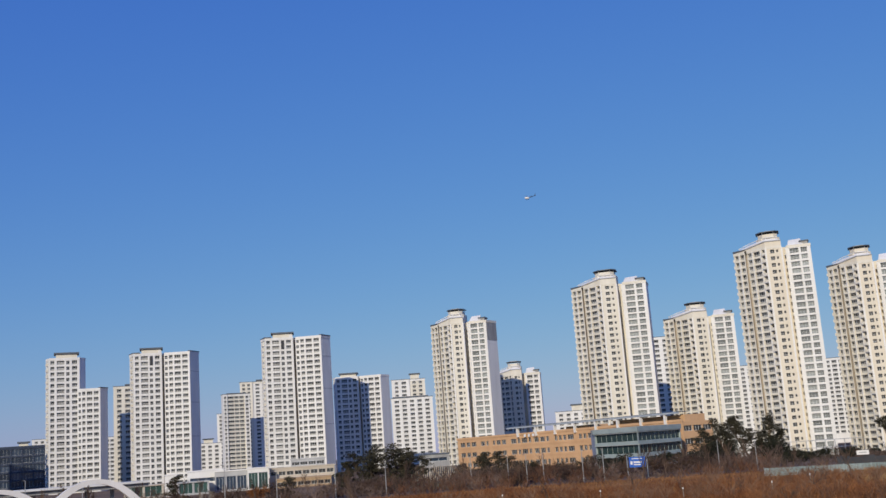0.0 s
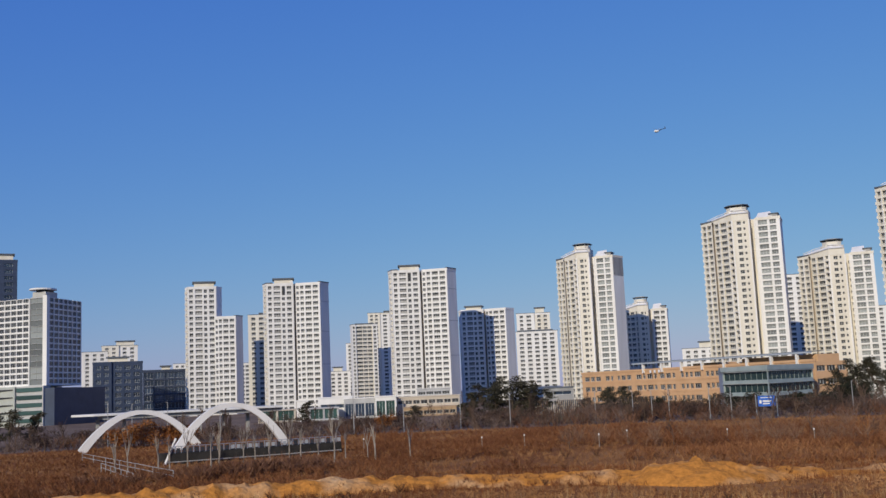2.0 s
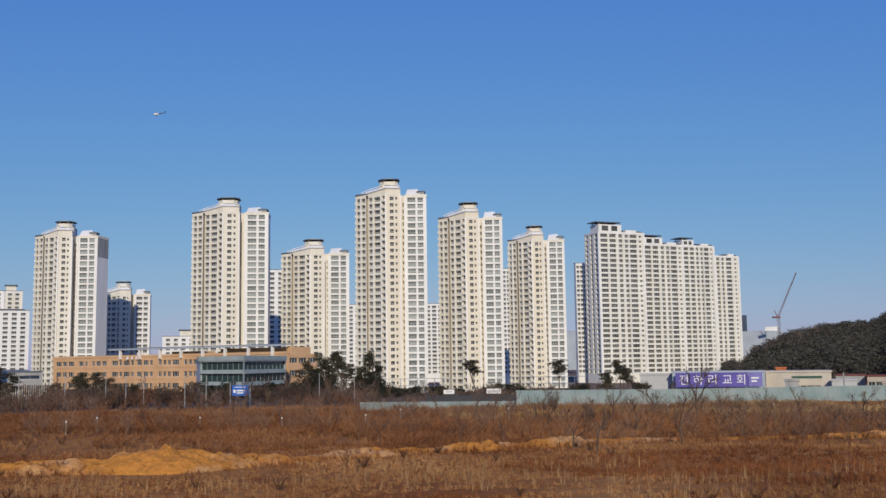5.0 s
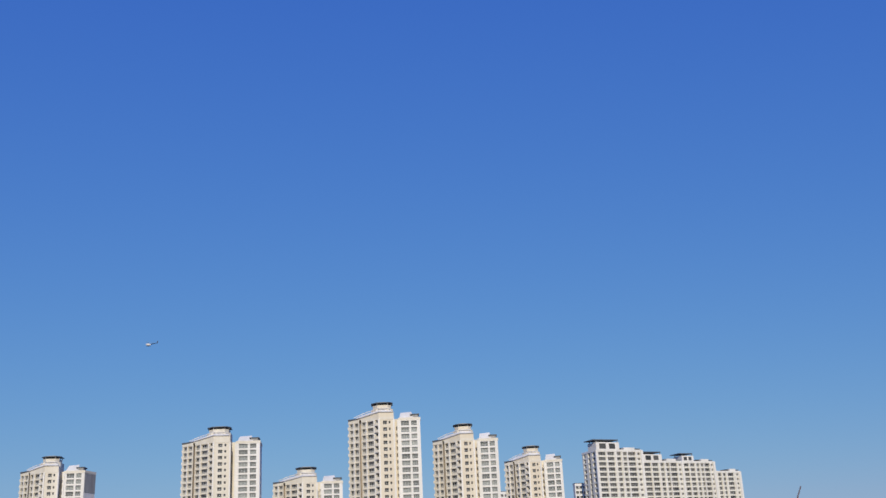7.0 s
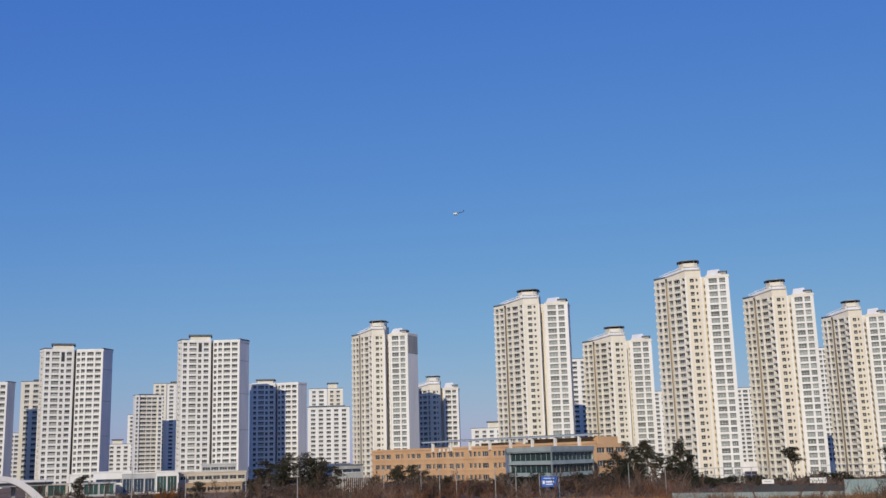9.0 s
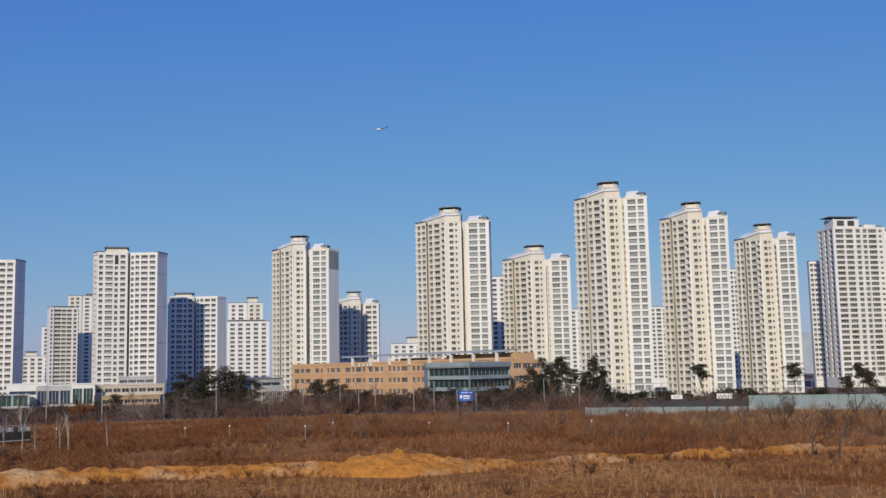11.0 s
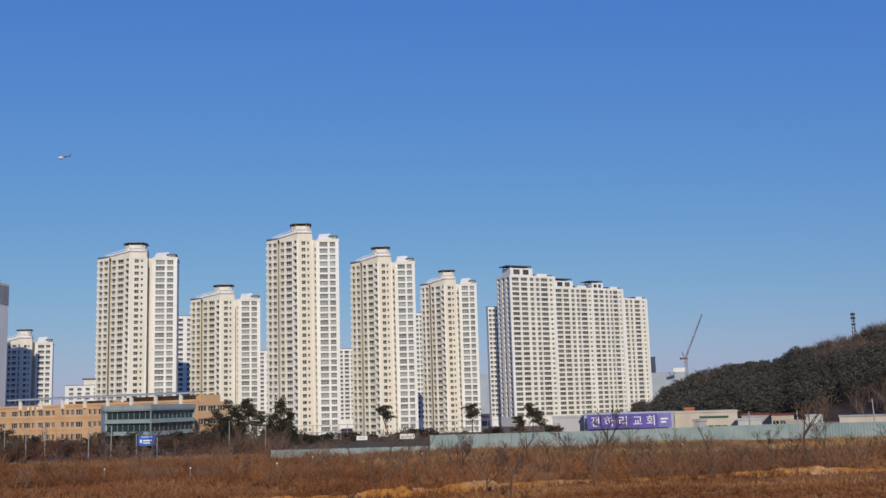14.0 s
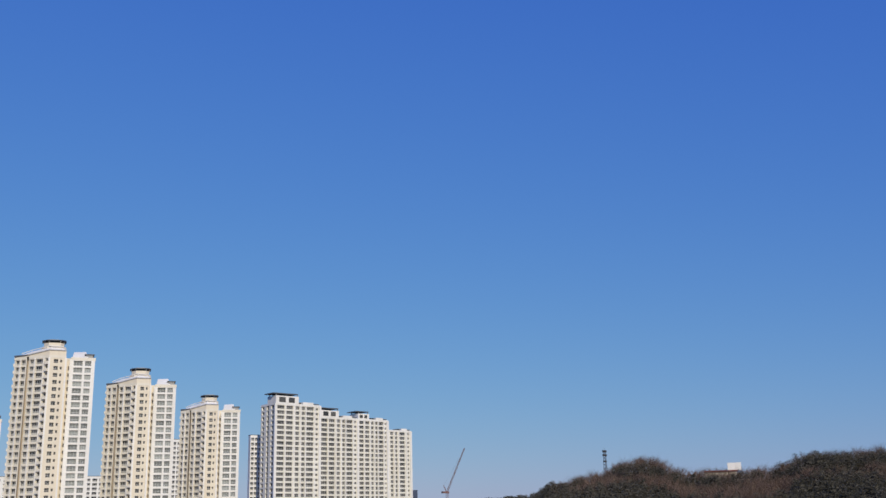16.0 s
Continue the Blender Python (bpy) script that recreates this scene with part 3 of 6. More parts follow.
# the long stepped block
def long_block():
    A, B = spot(21.52, 600), spot(28.85, 712)
    d = B - A
    root = thing("apartment_block", "long white apartment block in four stepped sections", "apartment tower", A, 0, GROUP)
    b = Build()
    spots = []
    facing = 10.0
    along = Vector((math.cos(radians(facing)), math.sin(radians(facing)), 0))
    back = Vector((-along.y, along.x, 0))

    def on_line(az):
        """Where a bearing meets the line of the fronts."""
        u = spot(az, 1.0)
        t = (A.x * d.y - A.y * d.x) / (u.x * d.y - u.y * d.x)
        return u * t - A

    def block(p0, p1, deep, off, z0, z1, material, name, label="", top=None, grow=0.0):
        """A box over a front from p0 to p1, set back by off."""
        u0, u1 = p0 + back * off, p1 + back * off
        q = [u0 - along * grow - back * grow, u1 + along * grow - back * grow, u1 + along * grow + back * (deep + grow), u0 - along * grow + back * (deep + grow)]
        c = Build()
        c.prism([tuple(v[:2]) for v in q], z0, z1, material, top)
        return c.part(name, root, label)

    long_cols = [(0.04, 0.20), (0.24, 0.39), (0.445, 0.535), (0.585, 0.665), (0.69, 0.86), (0.905, 0.965, "plain", 1.3, 0.8)]
    short_cols = [(0.12, 0.25), (0.33, 0.43), (0.52, 0.75), (0.86, 0.94, "plain", 1.3, 0.8)]
    # bearings of a section, its roof line, and the bearings and roof line of its raised part
    sections = ((21.52, 23.90, 6.95, 28, 21.52, 22.50, 7.33, long_cols), (23.90, 25.96, 6.20, 27, 23.93, 24.70, 6.53, long_cols),
                (25.96, 27.57, 6.04, 27, 25.97, 26.42, 6.31, long_cols), (27.57, 28.82, 5.42, 26, 0, 0, 0, short_cols))
    for i, (a0, a1, el, floors, h0, h1, hel, cols) in enumerate(sections):
        p = on_line(a0)
        u = spot(a1, 1.0)
        e = p + along * (((A + p).y * u.x - (A + p).x * u.y) / (along.x * u.y - along.y * u.x))
        top = up(el + 0.08, (A + p).length) - 0.9
        fh = top / floors
        ribs = []
        spots += facade(b, p, e, 0, floors, fh, cols, WARM_WHITE, ribs=ribs, win_h=1.9, sill=0.5, deep=0.55)
        rib_parts(root, ribs, 0, top, 0.32, 0.4)
        pb, eb = p + back * 16, e + back * 16
        for u, v in ((e, eb), (eb, pb)):
            b.face([(u.x, u.y, 0), (v.x, v.y, 0), (v.x, v.y, top), (u.x, u.y, top)], WARM_WHITE)
        # on the end wall, tall dark middle panes stand in for a shaded recess
        spots += facade(b, pb, p, 0, floors, fh, [(0.08, 0.24), (0.40, 0.56, "full", 2.5, 0.2), (0.70, 0.88)] if i == 0 else [], WARM_WHITE, deep=0.6)
        b.face([(u.x, u.y, top) for u in (p, e, eb, pb)], CONCRETE)
        block(p, e, 16, 0, -6.0, 0.0, WARM_WHITE, "plinth")
        block(p, e, 16, 0, top - 0.2, top + 0.9, WHITE, "parapet", "", CONCRETE, 0.15)
        for u in (p, e):
            block(u - along * 0.75, u + along * 0.75, 0.9, -0.6, 0, top + 0.6, WHITE, "fin")
        if h0:
            hp, he = on_line(h0), on_line(h1)
            u0 = p + along * (hp - p).dot(along)
            u1 = p + along * (he - p).dot(along)
            roof = up(hel + 0.08, (A + hp).length)
            block(u0, u1, 9, -0.2, top + 0.6, roof, WHITE, "stair_house")
            wide = (u1 - u0).length
            for f0, f1 in ((0.14, 0.42), (0.56, 0.82)):
                block(u0 + along * wide * f0, u0 + along * wide * f1, 0.2, -0.28, top + 1.3, roof - 0.7, GREY_GLASS, "roof_window")
            for u in (u0 + along * 0.4, u1 - along * 0.9):
                block(u, u + along * 0.4, 0.4, 0.2, roof, roof + 1.1, CONCRETE, "cap_post")
                block(u, u + along * 0.4, 0.4, 7.5, roof, roof + 1.1, CONCRETE, "cap_post")
            block(u0 - along * 1.2, u1 - along * 1.6, 8, 0.3, roof + 1.1, roof + 1.55, ROOF, "roof_cap", "dark flat roof cap", None, 0.9)
        L = (e - p).length
        # white box and small dark pieces of roof gear
        block(p + along * L * 0.62, p + along * L * 0.86, 6, 0.4, top + 0.9, top + 2.2, WHITE, "roof_box")
        block(p + along * L * 0.47, p + along * L * 0.58, 5, 1.0, top + 0.9, top + 1.9, DARK, "roof_gear")
        block(p + along * L * 0.88, p + along * L * 0.99, 5, 0.6, top + 0.9, top + 1.7, ROOF, "roof_gear")
    b.part("wall", root)
    put_windows(root, spots, GREY_GLASS, "full", most=300)


long_block()
slab(20.12, 20.85, 622, up(5.2, 622), [[1.2, 1.2, 1.2]], (WHITE,), turn=20)

# ---- offices at the far left ----


def office_slab(az0, az1, r, z_top, cols, wall, pane, fh=3.6, turn=0, label="", crown=None, win_h=2.0, depth=16):
    return slab(az0, az1, r, z_top, cols, (wall,), fh=fh, turn=turn, label=label, name="office_building", category="office building", pane=pane, style="plain", crown=crown, win_h=win_h, depth=depth)


office_slab(-33.65, -31.15, 575, up(2.1, 575), [[1.6, 1.6], [2.0, 2.0, 2.0]], SLATE, BLUE_GLASS, label="dark blue-grey office block with slim windows", crown=(-6, 6, 4, 10, 3))
office_slab(-31.14, -28.97, 572, up(1.6, 572), [[4.0, 4.0, 4.0, 4.0]], NAVY, BLUE_GLASS, label="dark blue glass office block with wide windows", crown=(-2, 4, 4, 10, 2.5), fh=4.2, win_h=3.0)
office_slab(-39.4, -37.32, 640, up(7.45, 640), [[3.0, 3.0, 3.0]], SLATE, BLUE_GLASS, label="tall dark blue office tower", crown=(-4, 12, 3, 12, 4))


def hotel():
    """White slab on a grey podium, with a glazed stair strip and a shaded side."""
    root = thing("hotel_building", "white slab hotel on a grey podium with glazed stair strip", "hotel", spot(-35.85, 470), 0)
    b = Build()
    z0, z1 = up(1.1, 470), up(5.6, 470)
    fl = 15
    fh = (z1 - z0) / fl
    A = Vector((-30, 3, 0))
    C = Vector((-9.5, 0.5, 0))
    D = Vector((-2.0, 0, 0))
    E_ = Vector((0, 0, 0))
    F = Vector((-2.0, 27, 0))
    sp = facade(b, A, C, z0, fl, fh, [2.1] * 6, WHITE, win_h=1.8, sill=0.9)
    st = facade(b, C, D, z0, fl, fh, [5.0], GREY_PAINT, win_h=2.6, sill=0.4)
    b.prism([(D.x, D.y - 0.6), (E_.x, E_.y - 0.6), (E_.x, 1.0), (D.x, 1.0)], z0, z1 + 1.0, WHITE)
    sp += facade(b, Vector((0, 1.0, 0)), F, z0, fl, fh, [2.2] * 7, WHITE, win_h=1.9, sill=0.8)
    b.face([(F.x, F.y, z0), (-30, 27, z0), (-30, 27, z1), (F.x, F.y, z1)], WHITE)
    b.face([(-30, 27, z0), (A.x, A.y, z0), (A.x, A.y, z1), (-30, 27, z1)], WHITE)
    b.face([(A.x, A.y, z1), (C.x, C.y, z1), (D.x, D.y, z1), (0, 0, z1), (F.x, F.y, z1), (-30, 27, z1)], CONCRETE)
    b.part("wall", root)
    p = Build()
    p.prism([(-36, 0), (-14, -2.5), (-14, 30), (-36, 30)], 0, z0, TEAL_GREY)
    p.part("podium", root, "pale concrete podium")
    p = Build()
    p.prism([(-13.9, -1.5), (-0.5, -2), (-0.5, 3), (-13.9, 3)], 0, z0, GREY_PAINT)
    p.prism([(-0.4, -1.0), (3.5, 0), (1.5, 40), (-0.4, 40)], 0, z0 - 1, SLATE)
    for i in range(5):
        z = 1.5 + i * z0 / 5.2
        g = Build()
        g.box(-13.4, -1.0, -2.15, -2.0, z, z + 1.7, GREEN_GLASS)
        g.part("window", root)
        g = Build()
        g.box(-35, -15, -2.9, -1.0, z + 1.0, z + 1.3, DARK)
        g.part("ledge", root)
    p.part("podium", root, "grey stone podium")
    h = Build()
    h.box(-9, -2.5, 2, 10, z1, z1 + 2.9, GREY_PAINT)
    # narrow neck in a dark colour, for the shaded gap under the disc
    h.box(-8, -3.5, 3, 9, z1 + 2.9, z1 + 3.8, DARK)
    h.part("stair_house", root)
    c = Build()
    c.prism([(-6 + 5.6 * math.cos(2 * math.pi * i / 20), 5 + 5.6 * math.sin(2 * math.pi * i / 20)) for i in range(20)], z1 + 3.8, z1 + 4.4, WHITE)
    c.part("roof_disc", root, "round white roof disc")
    put_windows(root, sp, GLASS, "plain")
    put_windows(root, st, PALE_GLASS, "band")


hotel()

# ---- school ----
def school():
    A, B = spot(-7.6, 385), spot(4.45, 300)
    d = B - A
    L = d.length
    ang = math.degrees(math.atan2(d.y, d.x))
    root = thing("school_building", "long orange-brick three-storey school with white roof frame", "school", A, ang)
    b = Build()
    fh, fl = 3.6, 3
    H = fh * fl
    # classrooms: groups of two to four windows with brick piers between
    rs = random.Random(5)
    cols, x = [], 1.5
    while x < L - 8:
        for _ in range(rs.choice((2, 3, 3, 4))):
            w = rs.choice((1.6, 2.6, 3.2))
            if x + w > L - 1:
                break
            cols.append((x / L, (x + w) / L))
            x += w + 0.55
        x += rs.uniform(0.8, 2.2)
    sp = facade(b, (0, 0), (L, 0), 0, fl, fh, cols, ORANGE_BRICK, win_h=1.55, sill=1.0)
    sp += facade(b, (L, 0), (L, 12), 0, fl, fh, [2.4, 2.4, 2.4], ORANGE_BRICK, win_h=1.5, sill=1.0)
    b.face([(L, 12, 0), (0, 12, 0), (0, 12, H), (L, 12, H)], ORANGE_BRICK)
    b.face([(0, 12, 0), (0, 0, 0), (0, 0, H), (0, 12, H)], ORANGE_BRICK)
    b.face([(0, 0, H), (L, 0, H), (L, 12, H), (0, 12, H)], CONCRETE)
    b.box(-0.2, L + 0.2, -0.2, 0.3, H, H + 0.7, ORANGE_BRICK)
    b.part("wall", root)
    put_windows(root, sp, GLASS, "plain")
    for z in (fh + 0.2, 2 * fh + 0.2):
        c = Build()
        c.box(0, L, -0.12, -0.003, z, z + 0.3, ORANGE_BRICK)
        c.part("string_course", root, "brick band between the storeys")
    for t in [0.33 + 0.088 * i for i in range(8)]:
        c = Build()
        c.box(L * t - 0.3, L * t + 0.3, -0.75, 0.1, H - 0.6, H + 2.3, WHITE)
        c.part("roof_post", root)
    c = Build()
    c.box(L * 0.28, L * 0.99, -0.9, 0.2, H + 2.3, H + 2.75, HAZE_GREY)
    c.part("roof_beam", root, "pale horizontal roof beam")
    c = Build()
    c.box(L * 0.30, L * 0.985, 0.2, 4.5, H + 2.75, H + 2.95, ROOF)
    c.part("roof_canopy", root, "thin dark roof canopy")
    for t in (0.365, 0.385, 0.405):
        c = Build()
        c.prism([(L * t + 0.5 * math.cos(-2 * math.pi * i / 10), -0.55 + 0.12 * math.sin(-2 * math.pi * i / 10)) for i in range(10)], H - 0.7, H + 0.2, WHITE)
        c.part("sign_letter", root)
    for t0, t1, z in ((0.52, 0.62, 1.5), (0.72, 0.985, 2.0)):
        c = Build()
        c.box(L * t0, L * t1, 3, 11, H, H + z, ORANGE_BRICK)
        c.part("stair_house", root)


school()


def glass_wing():
    A, B, C = spot(-0.23, 284), spot(2.06, 264), spot(4.30, 288)
    root = thing("glass_wing", "grey and green glazed school wing with long window bands", "school", A, 0)
    p = [Vector((0, 0, 0)), B - A, C - A]
    H = up(0.46, 266)
    b = Build()
    fl, fh = 3, (H - 0.8) / 3
    band = [(0.02, 0.985)]
    sp = facade(b, p[0], p[1], 0, fl, fh, band, TEAL_CLAD, win_h=2.1, sill=0.55)
    sp += facade(b, p[1], p[2], 0, fl, fh, band, TEAL_CLAD, win_h=2.1, sill=0.55)
    e = [p[2], p[2] + Vector((-2, 14, 0)), Vector((-1, 12, 0)), p[0]]
    top = fl * fh
    for u, v in zip(e, e[1:]):
        b.face([(u.x, u.y, 0), (v.x, v.y, 0), (v.x, v.y, top), (u.x, u.y, top)], HAZE_GREY)
    b.face([(u.x, u.y, top) for u in (p[0], p[1], *e[:3])], CONCRETE)
    b.part("wall", root)
    c = Build()
    c.prism([(p[0].x - 0.4, p[0].y - 0.4), (p[1].x, p[1].y - 0.5), (p[2].x + 0.3, p[2].y - 0.4), (e[1].x, e[1].y), (e[2].x, e[2].y)], top - 0.1, H + 0.3, TEAL_CLAD)
    c.part("parapet", root)
    # slim ledges over each band of glass
    for k in range(fl):
        for u, v in ((p[0], p[1]), (p[1], p[2])):
            n = Vector(((v - u).y, -(v - u).x, 0)).normalized()
            c = Build()
            z = k * fh + 2.66
            c.prism([tuple(w[:2]) for w in (u + n * 0.35, v + n * 0.35, v + n * 0.01, u + n * 0.01)], z, z + 0.16, TEAL_GREY)
            c.part("ledge", root)
    put_windows(root, sp, TEAL_GLASS, "band")


glass_wing()

# ---- fence ----
def fence():
    pts = [spot(8.3, 176), spot(16.8, 172), spot(16.85, 176), spot(25.4, 186), spot(35.7, 200), spot(44, 203), spot(52, 210)]
    tops = [1.3, 1.3, 2.9, 2.6, 2.7, 2.6, 2.6]
    root = thing("site_fence", "long pale teal corrugated sheet fence round the field", "fence", pts[0], 0)
    o = pts[0]
    n = 0
    for i in range(len(pts) - 1):
        if i == 1:
            continue
        a, c = pts[i], pts[i + 1]
        L = (c - a).length
        m = max(1, int(L / 2.0))
        d = (c - a) / L
        for k in range(m):
            h = tops[i] + (tops[i + 1] - tops[i]) * k / m
            b = Build()
            w = L / m
            # folded sheet
            folds = 8
            nrm = Vector((d.y, -d.x, 0))
            prev = None
            q0 = a + d * (k * w) - o
            ln = []
            for s in range(folds + 1):
                off = 0.05 if s % 2 else 0.0
                ln.append(q0 + d * (0.02 + (w - 0.04) * s / folds) + nrm * off)
            for u, v in zip(ln, ln[1:]):
                b.face([(u.x, u.y, -0.3), (v.x, v.y, -0.3), (v.x, v.y, h), (u.x, u.y, h)], FENCE)
            b.part("panel", root)
            if k % 2 == 0:
                pb = Build()
                pb.beam(q0 + Vector((0, 0, -0.3)) - nrm * 0.08, q0 + Vector((0, 0, h + 0.1)) - nrm * 0.08, 0.05, 0.05, STEEL, 6)
                pb.part("post", root)


fence()

# ---- soil mound ----
MX = [-62, -54, -48, -42, -35, -26, -15, -3, 7.5, 18, 30, 44, 56, 66, 80]
MY = [58.2, 64, 68, 71.8, 76.6, 81.5, 83.4, 81.8, 86.8, 90, 93, 95, 94.5, 91.5, 86]


def mound():
    line = list(zip(MX, MY))
    seg = []
    for i in range(len(line) - 1):
        a, c = Vector((*line[i], 0)), Vector((*line[i + 1], 0))
        n = max(2, int((c - a).length / 0.35))
        seg += [a + (c - a) * (k / n) for k in range(n)]
    m = 26
    v, f = [], []
    for i, p in enumerate(seg):
        t = (seg[min(i + 1, len(seg) - 1)] - seg[max(i - 1, 0)]).normalized()
        nrm = Vector((-t.y, t.x, 0))
        x = p.x
        h = float(np.interp(x, [-62, -34, -24, -12, 4, 20, 36, 44, 56, 64, 72, 80], [1.45, 1.35, 1.05, 0.85, 0.75, 0.75, 0.7, 0.25, 0.2, 0.55, 0.5, 0.2]))
        h *= 1.0 + 0.34 * noise.noise((x * 0.14, 5, 0)) + 0.13 * noise.noise((x * 0.4, 9, 0))
        if x > 6:
            # past the big peak only low, broken heaps
            h *= max(0.36, 0.66 + 0.9 * noise.noise((x * 0.22, 3.7, 0)) + 0.5 * noise.noise((x * 0.7, 1.7, 0)))
        h += 1.15 * math.exp(-((x + 3.0) / 4.2) ** 2)
        half = 2.5 + 1.8 * math.exp(-((x + 3.0) / 4.5) ** 2)
        for k in range(m):
            u = -1 + 2 * k / (m - 1)
            q = p + nrm * (u * half)
            z = h * max(0, 1 - abs(u) ** 2.0) * (0.85 + 0.3 * noise.noise((q.x * 0.9, q.y * 0.9, 1))) + (0.13 * noise.noise((q.x * 2.6, q.y * 2.6, 7))) * (1 - u * u)
            v.append((q.x, q.y, ground_height(q.x, q.y) - 0.06 + max(z, 0) - 0.1 * (abs(u) > 0.97)))
    for i in range(len(seg) - 1):
        for k in range(m - 1):
            f.append((i * m + k, (i + 1) * m + k, (i + 1) * m + k + 1, i * m + k + 1))
    me = bpy.data.meshes.new("soil_mound")
    me.from_pydata(v, [], f)
    me.materials.append(SOIL)
    ob = new("soil_mound", me)
    tagged(ob, "long low heap of dug orange soil across the field", "soil mound")


mound()

# ---- arches ----
def arch(az0, az1, r0, r1, top_el, group):
    A, B = spot(az0, r0), spot(az1, r1)
    d = B - A
    L = d.length
    root = thing("bridge_arch", "white painted steel arch of a footbridge", "bridge arch", A, math.degrees(math.atan2(d.y, d.x)), group)
    H = up(top_el, (r0 + r1) / 2)
    b = Build()
    n = 40
    ring = []
    for i in range(n + 1):
        u = -1 + 2 * i / n
        x, z = L / 2 * (1 + u), (H - 0.4) * (1 - abs(u) ** 2.1)
        dx, dz = L / 2, -(H - 0.4) * 2.1 * abs(u) ** 1.1 * (1 if u > 0 else -1)
        ln = math.hypot(dx, dz)
        nx, nz = -dz / ln, dx / ln
        w = 0.34 + 0.30 * abs(u)
        ring.append([(x + nx * w, -0.5, z + nz * w), (x + nx * w, 0.5, z + nz * w), (x - nx * w, 0.5, z - nz * w), (x - nx * w, -0.5, z - nz * w)])
    for p, q in zip(ring, ring[1:]):
        for k in range(4):
            j = (k + 1) % 4
            b.face([p[k], q[k], q[j], p[j]], WHITE)
    b.part("arch_rib", root)
    return root


arch(-29.45, -23.78, 172, 176, -0.2, "footbridge arches")
arch(-34.2, -28.4, 184, 188, -0.36, "footbridge arches")

# ---- hill ----
def ridge(az):
    pts = [(27.5, -1.0), (28.7, -0.6), (29.7, 0.35), (31.3, 1.0), (33.1, 1.45), (34.8, 1.6), (36.9, 2.2), (38.9, 2.68), (40.2, 3.2), (41.6, 3.3), (43.6, 2.5), (46, 2.45), (47.8, 2.6), (50, 3.3), (53, 3.25), (58, 3.4), (70, 2.5), (85, 0), (95, -1.1)]
    for (a, e), (c, g) in zip(pts, pts[1:]):
        if a <= az <= c:
            t = (az - a) / (c - a)
            t = t * t * (3 - 2 * t)
            return e + (g - e) * t
    return -1.1


def hill_height(az, r):
    crest = 520.0
    top = max(0.0, EYE + crest * TAN(ridge(az)) - 3.0)
    t = max(0.0, min(1.0, (r - 330) / (crest - 330))) if r < crest else max(0.0, 1 - (r - crest) / 260)
    return top * (t ** 0.8) * 1.0 + noise.noise((az * 0.4, r * 0.02, 2)) * 2.0 * t


HILL = mat("leaf_litter", (0.085, 0.062, 0.046), (0.06, 0.046, 0.036), 0.05, 0.95, fine=0.3, fine_scale=0.6)


def hill():
    v, f = [], []
    azs = [27 + i * 0.5 for i in range(140)]
    rs = [322 + 15 * j for j in range(32)]
    for a in azs:
        for r in rs:
            p = spot(a, r)
            v.append((p.x, p.y, hill_height(a, r) - 0.15))
    n = len(rs)
    for i in range(len(azs) - 1):
        for j in range(n - 1):
            f.append((i * n + j, i * n + j + 1, (i + 1) * n + j + 1, (i + 1) * n + j))
    me = bpy.data.meshes.new("hill")
    me.from_pydata(v, [], f)
    me.materials.append(HILL)
    for p in me.polygons:
        p.use_smooth = True
    tagged(new("hill", me), "low wooded hill with brown leaf litter", "hill", kind="structure")


hill()

# ---- growth ----
rng = np.random.default_rng(7)


def island_mat(name, colours, rough=0.9):
    """A colour of its own for every blade, twig or leaf out of a short range."""
    m = bpy.data.materials.new(name)
    m.use_nodes = True
    nt = m.node_tree
    b = nt.nodes["Principled BSDF"]
    b.inputs["Roughness"].default_value = rough
    b.inputs["Specular IOR Level"].default_value = 0.15
    geo = nt.nodes.new("ShaderNodeNewGeometry")
    ramp = nt.nodes.new("ShaderNodeValToRGB")
    e = ramp.color_ramp.elements
    while len(e) < len(colours):
        e.new(0.5)
    for i, c in enumerate(colours):
        e[i].position = i / (len(colours) - 1)
        e[i].color = (*c, 1)
    nz = nt.nodes.new("ShaderNodeTexNoise")
    nz.inputs["Scale"].default_value = 0.07
    nt.links.new(geo.outputs["Position"], nz.inputs["Vector"])
    mx = nt.nodes.new("ShaderNodeMix")
    mx.inputs["Factor"].default_value = 0.5
    st = nt.nodes.new("ShaderNodeMapRange")
    st.inputs["From Min"].default_value, st.inputs["From Max"].default_value = 0.3, 0.7
    nt.links.new(nz.outputs["Fac"], st.inputs["Value"])
    nt.links.new(geo.outputs["Random Per Island"], mx.inputs["A"])
    nt.links.new(st.outputs[0], mx.inputs["B"])
    nt.links.new(mx.outputs["Result"], ramp.inputs["Fac"])
    nt.links.new(ramp.outputs[0], b.inputs["Base Color"])
    return m


def tri_mesh(name, v, material):
    """One mesh of loose triangles from an array of corners, three to each."""
    v = np.asarray(v, dtype=np.float32).reshape(-1, 3)
    n = len(v) // 3
    me = bpy.data.meshes.new(name)
    me.vertices.add(len(v))
    me.vertices.foreach_set("co", v.ravel())
    me.loops.add(len(v))
    me.loops.foreach_set("vertex_index", np.arange(len(v), dtype=np.int32))
    me.polygons.add(n)
    me.polygons.foreach_set("loop_start", np.arange(0, len(v), 3, dtype=np.int32))
    me.update(calc_edges=True)
    me.materials.append(material)
    return me


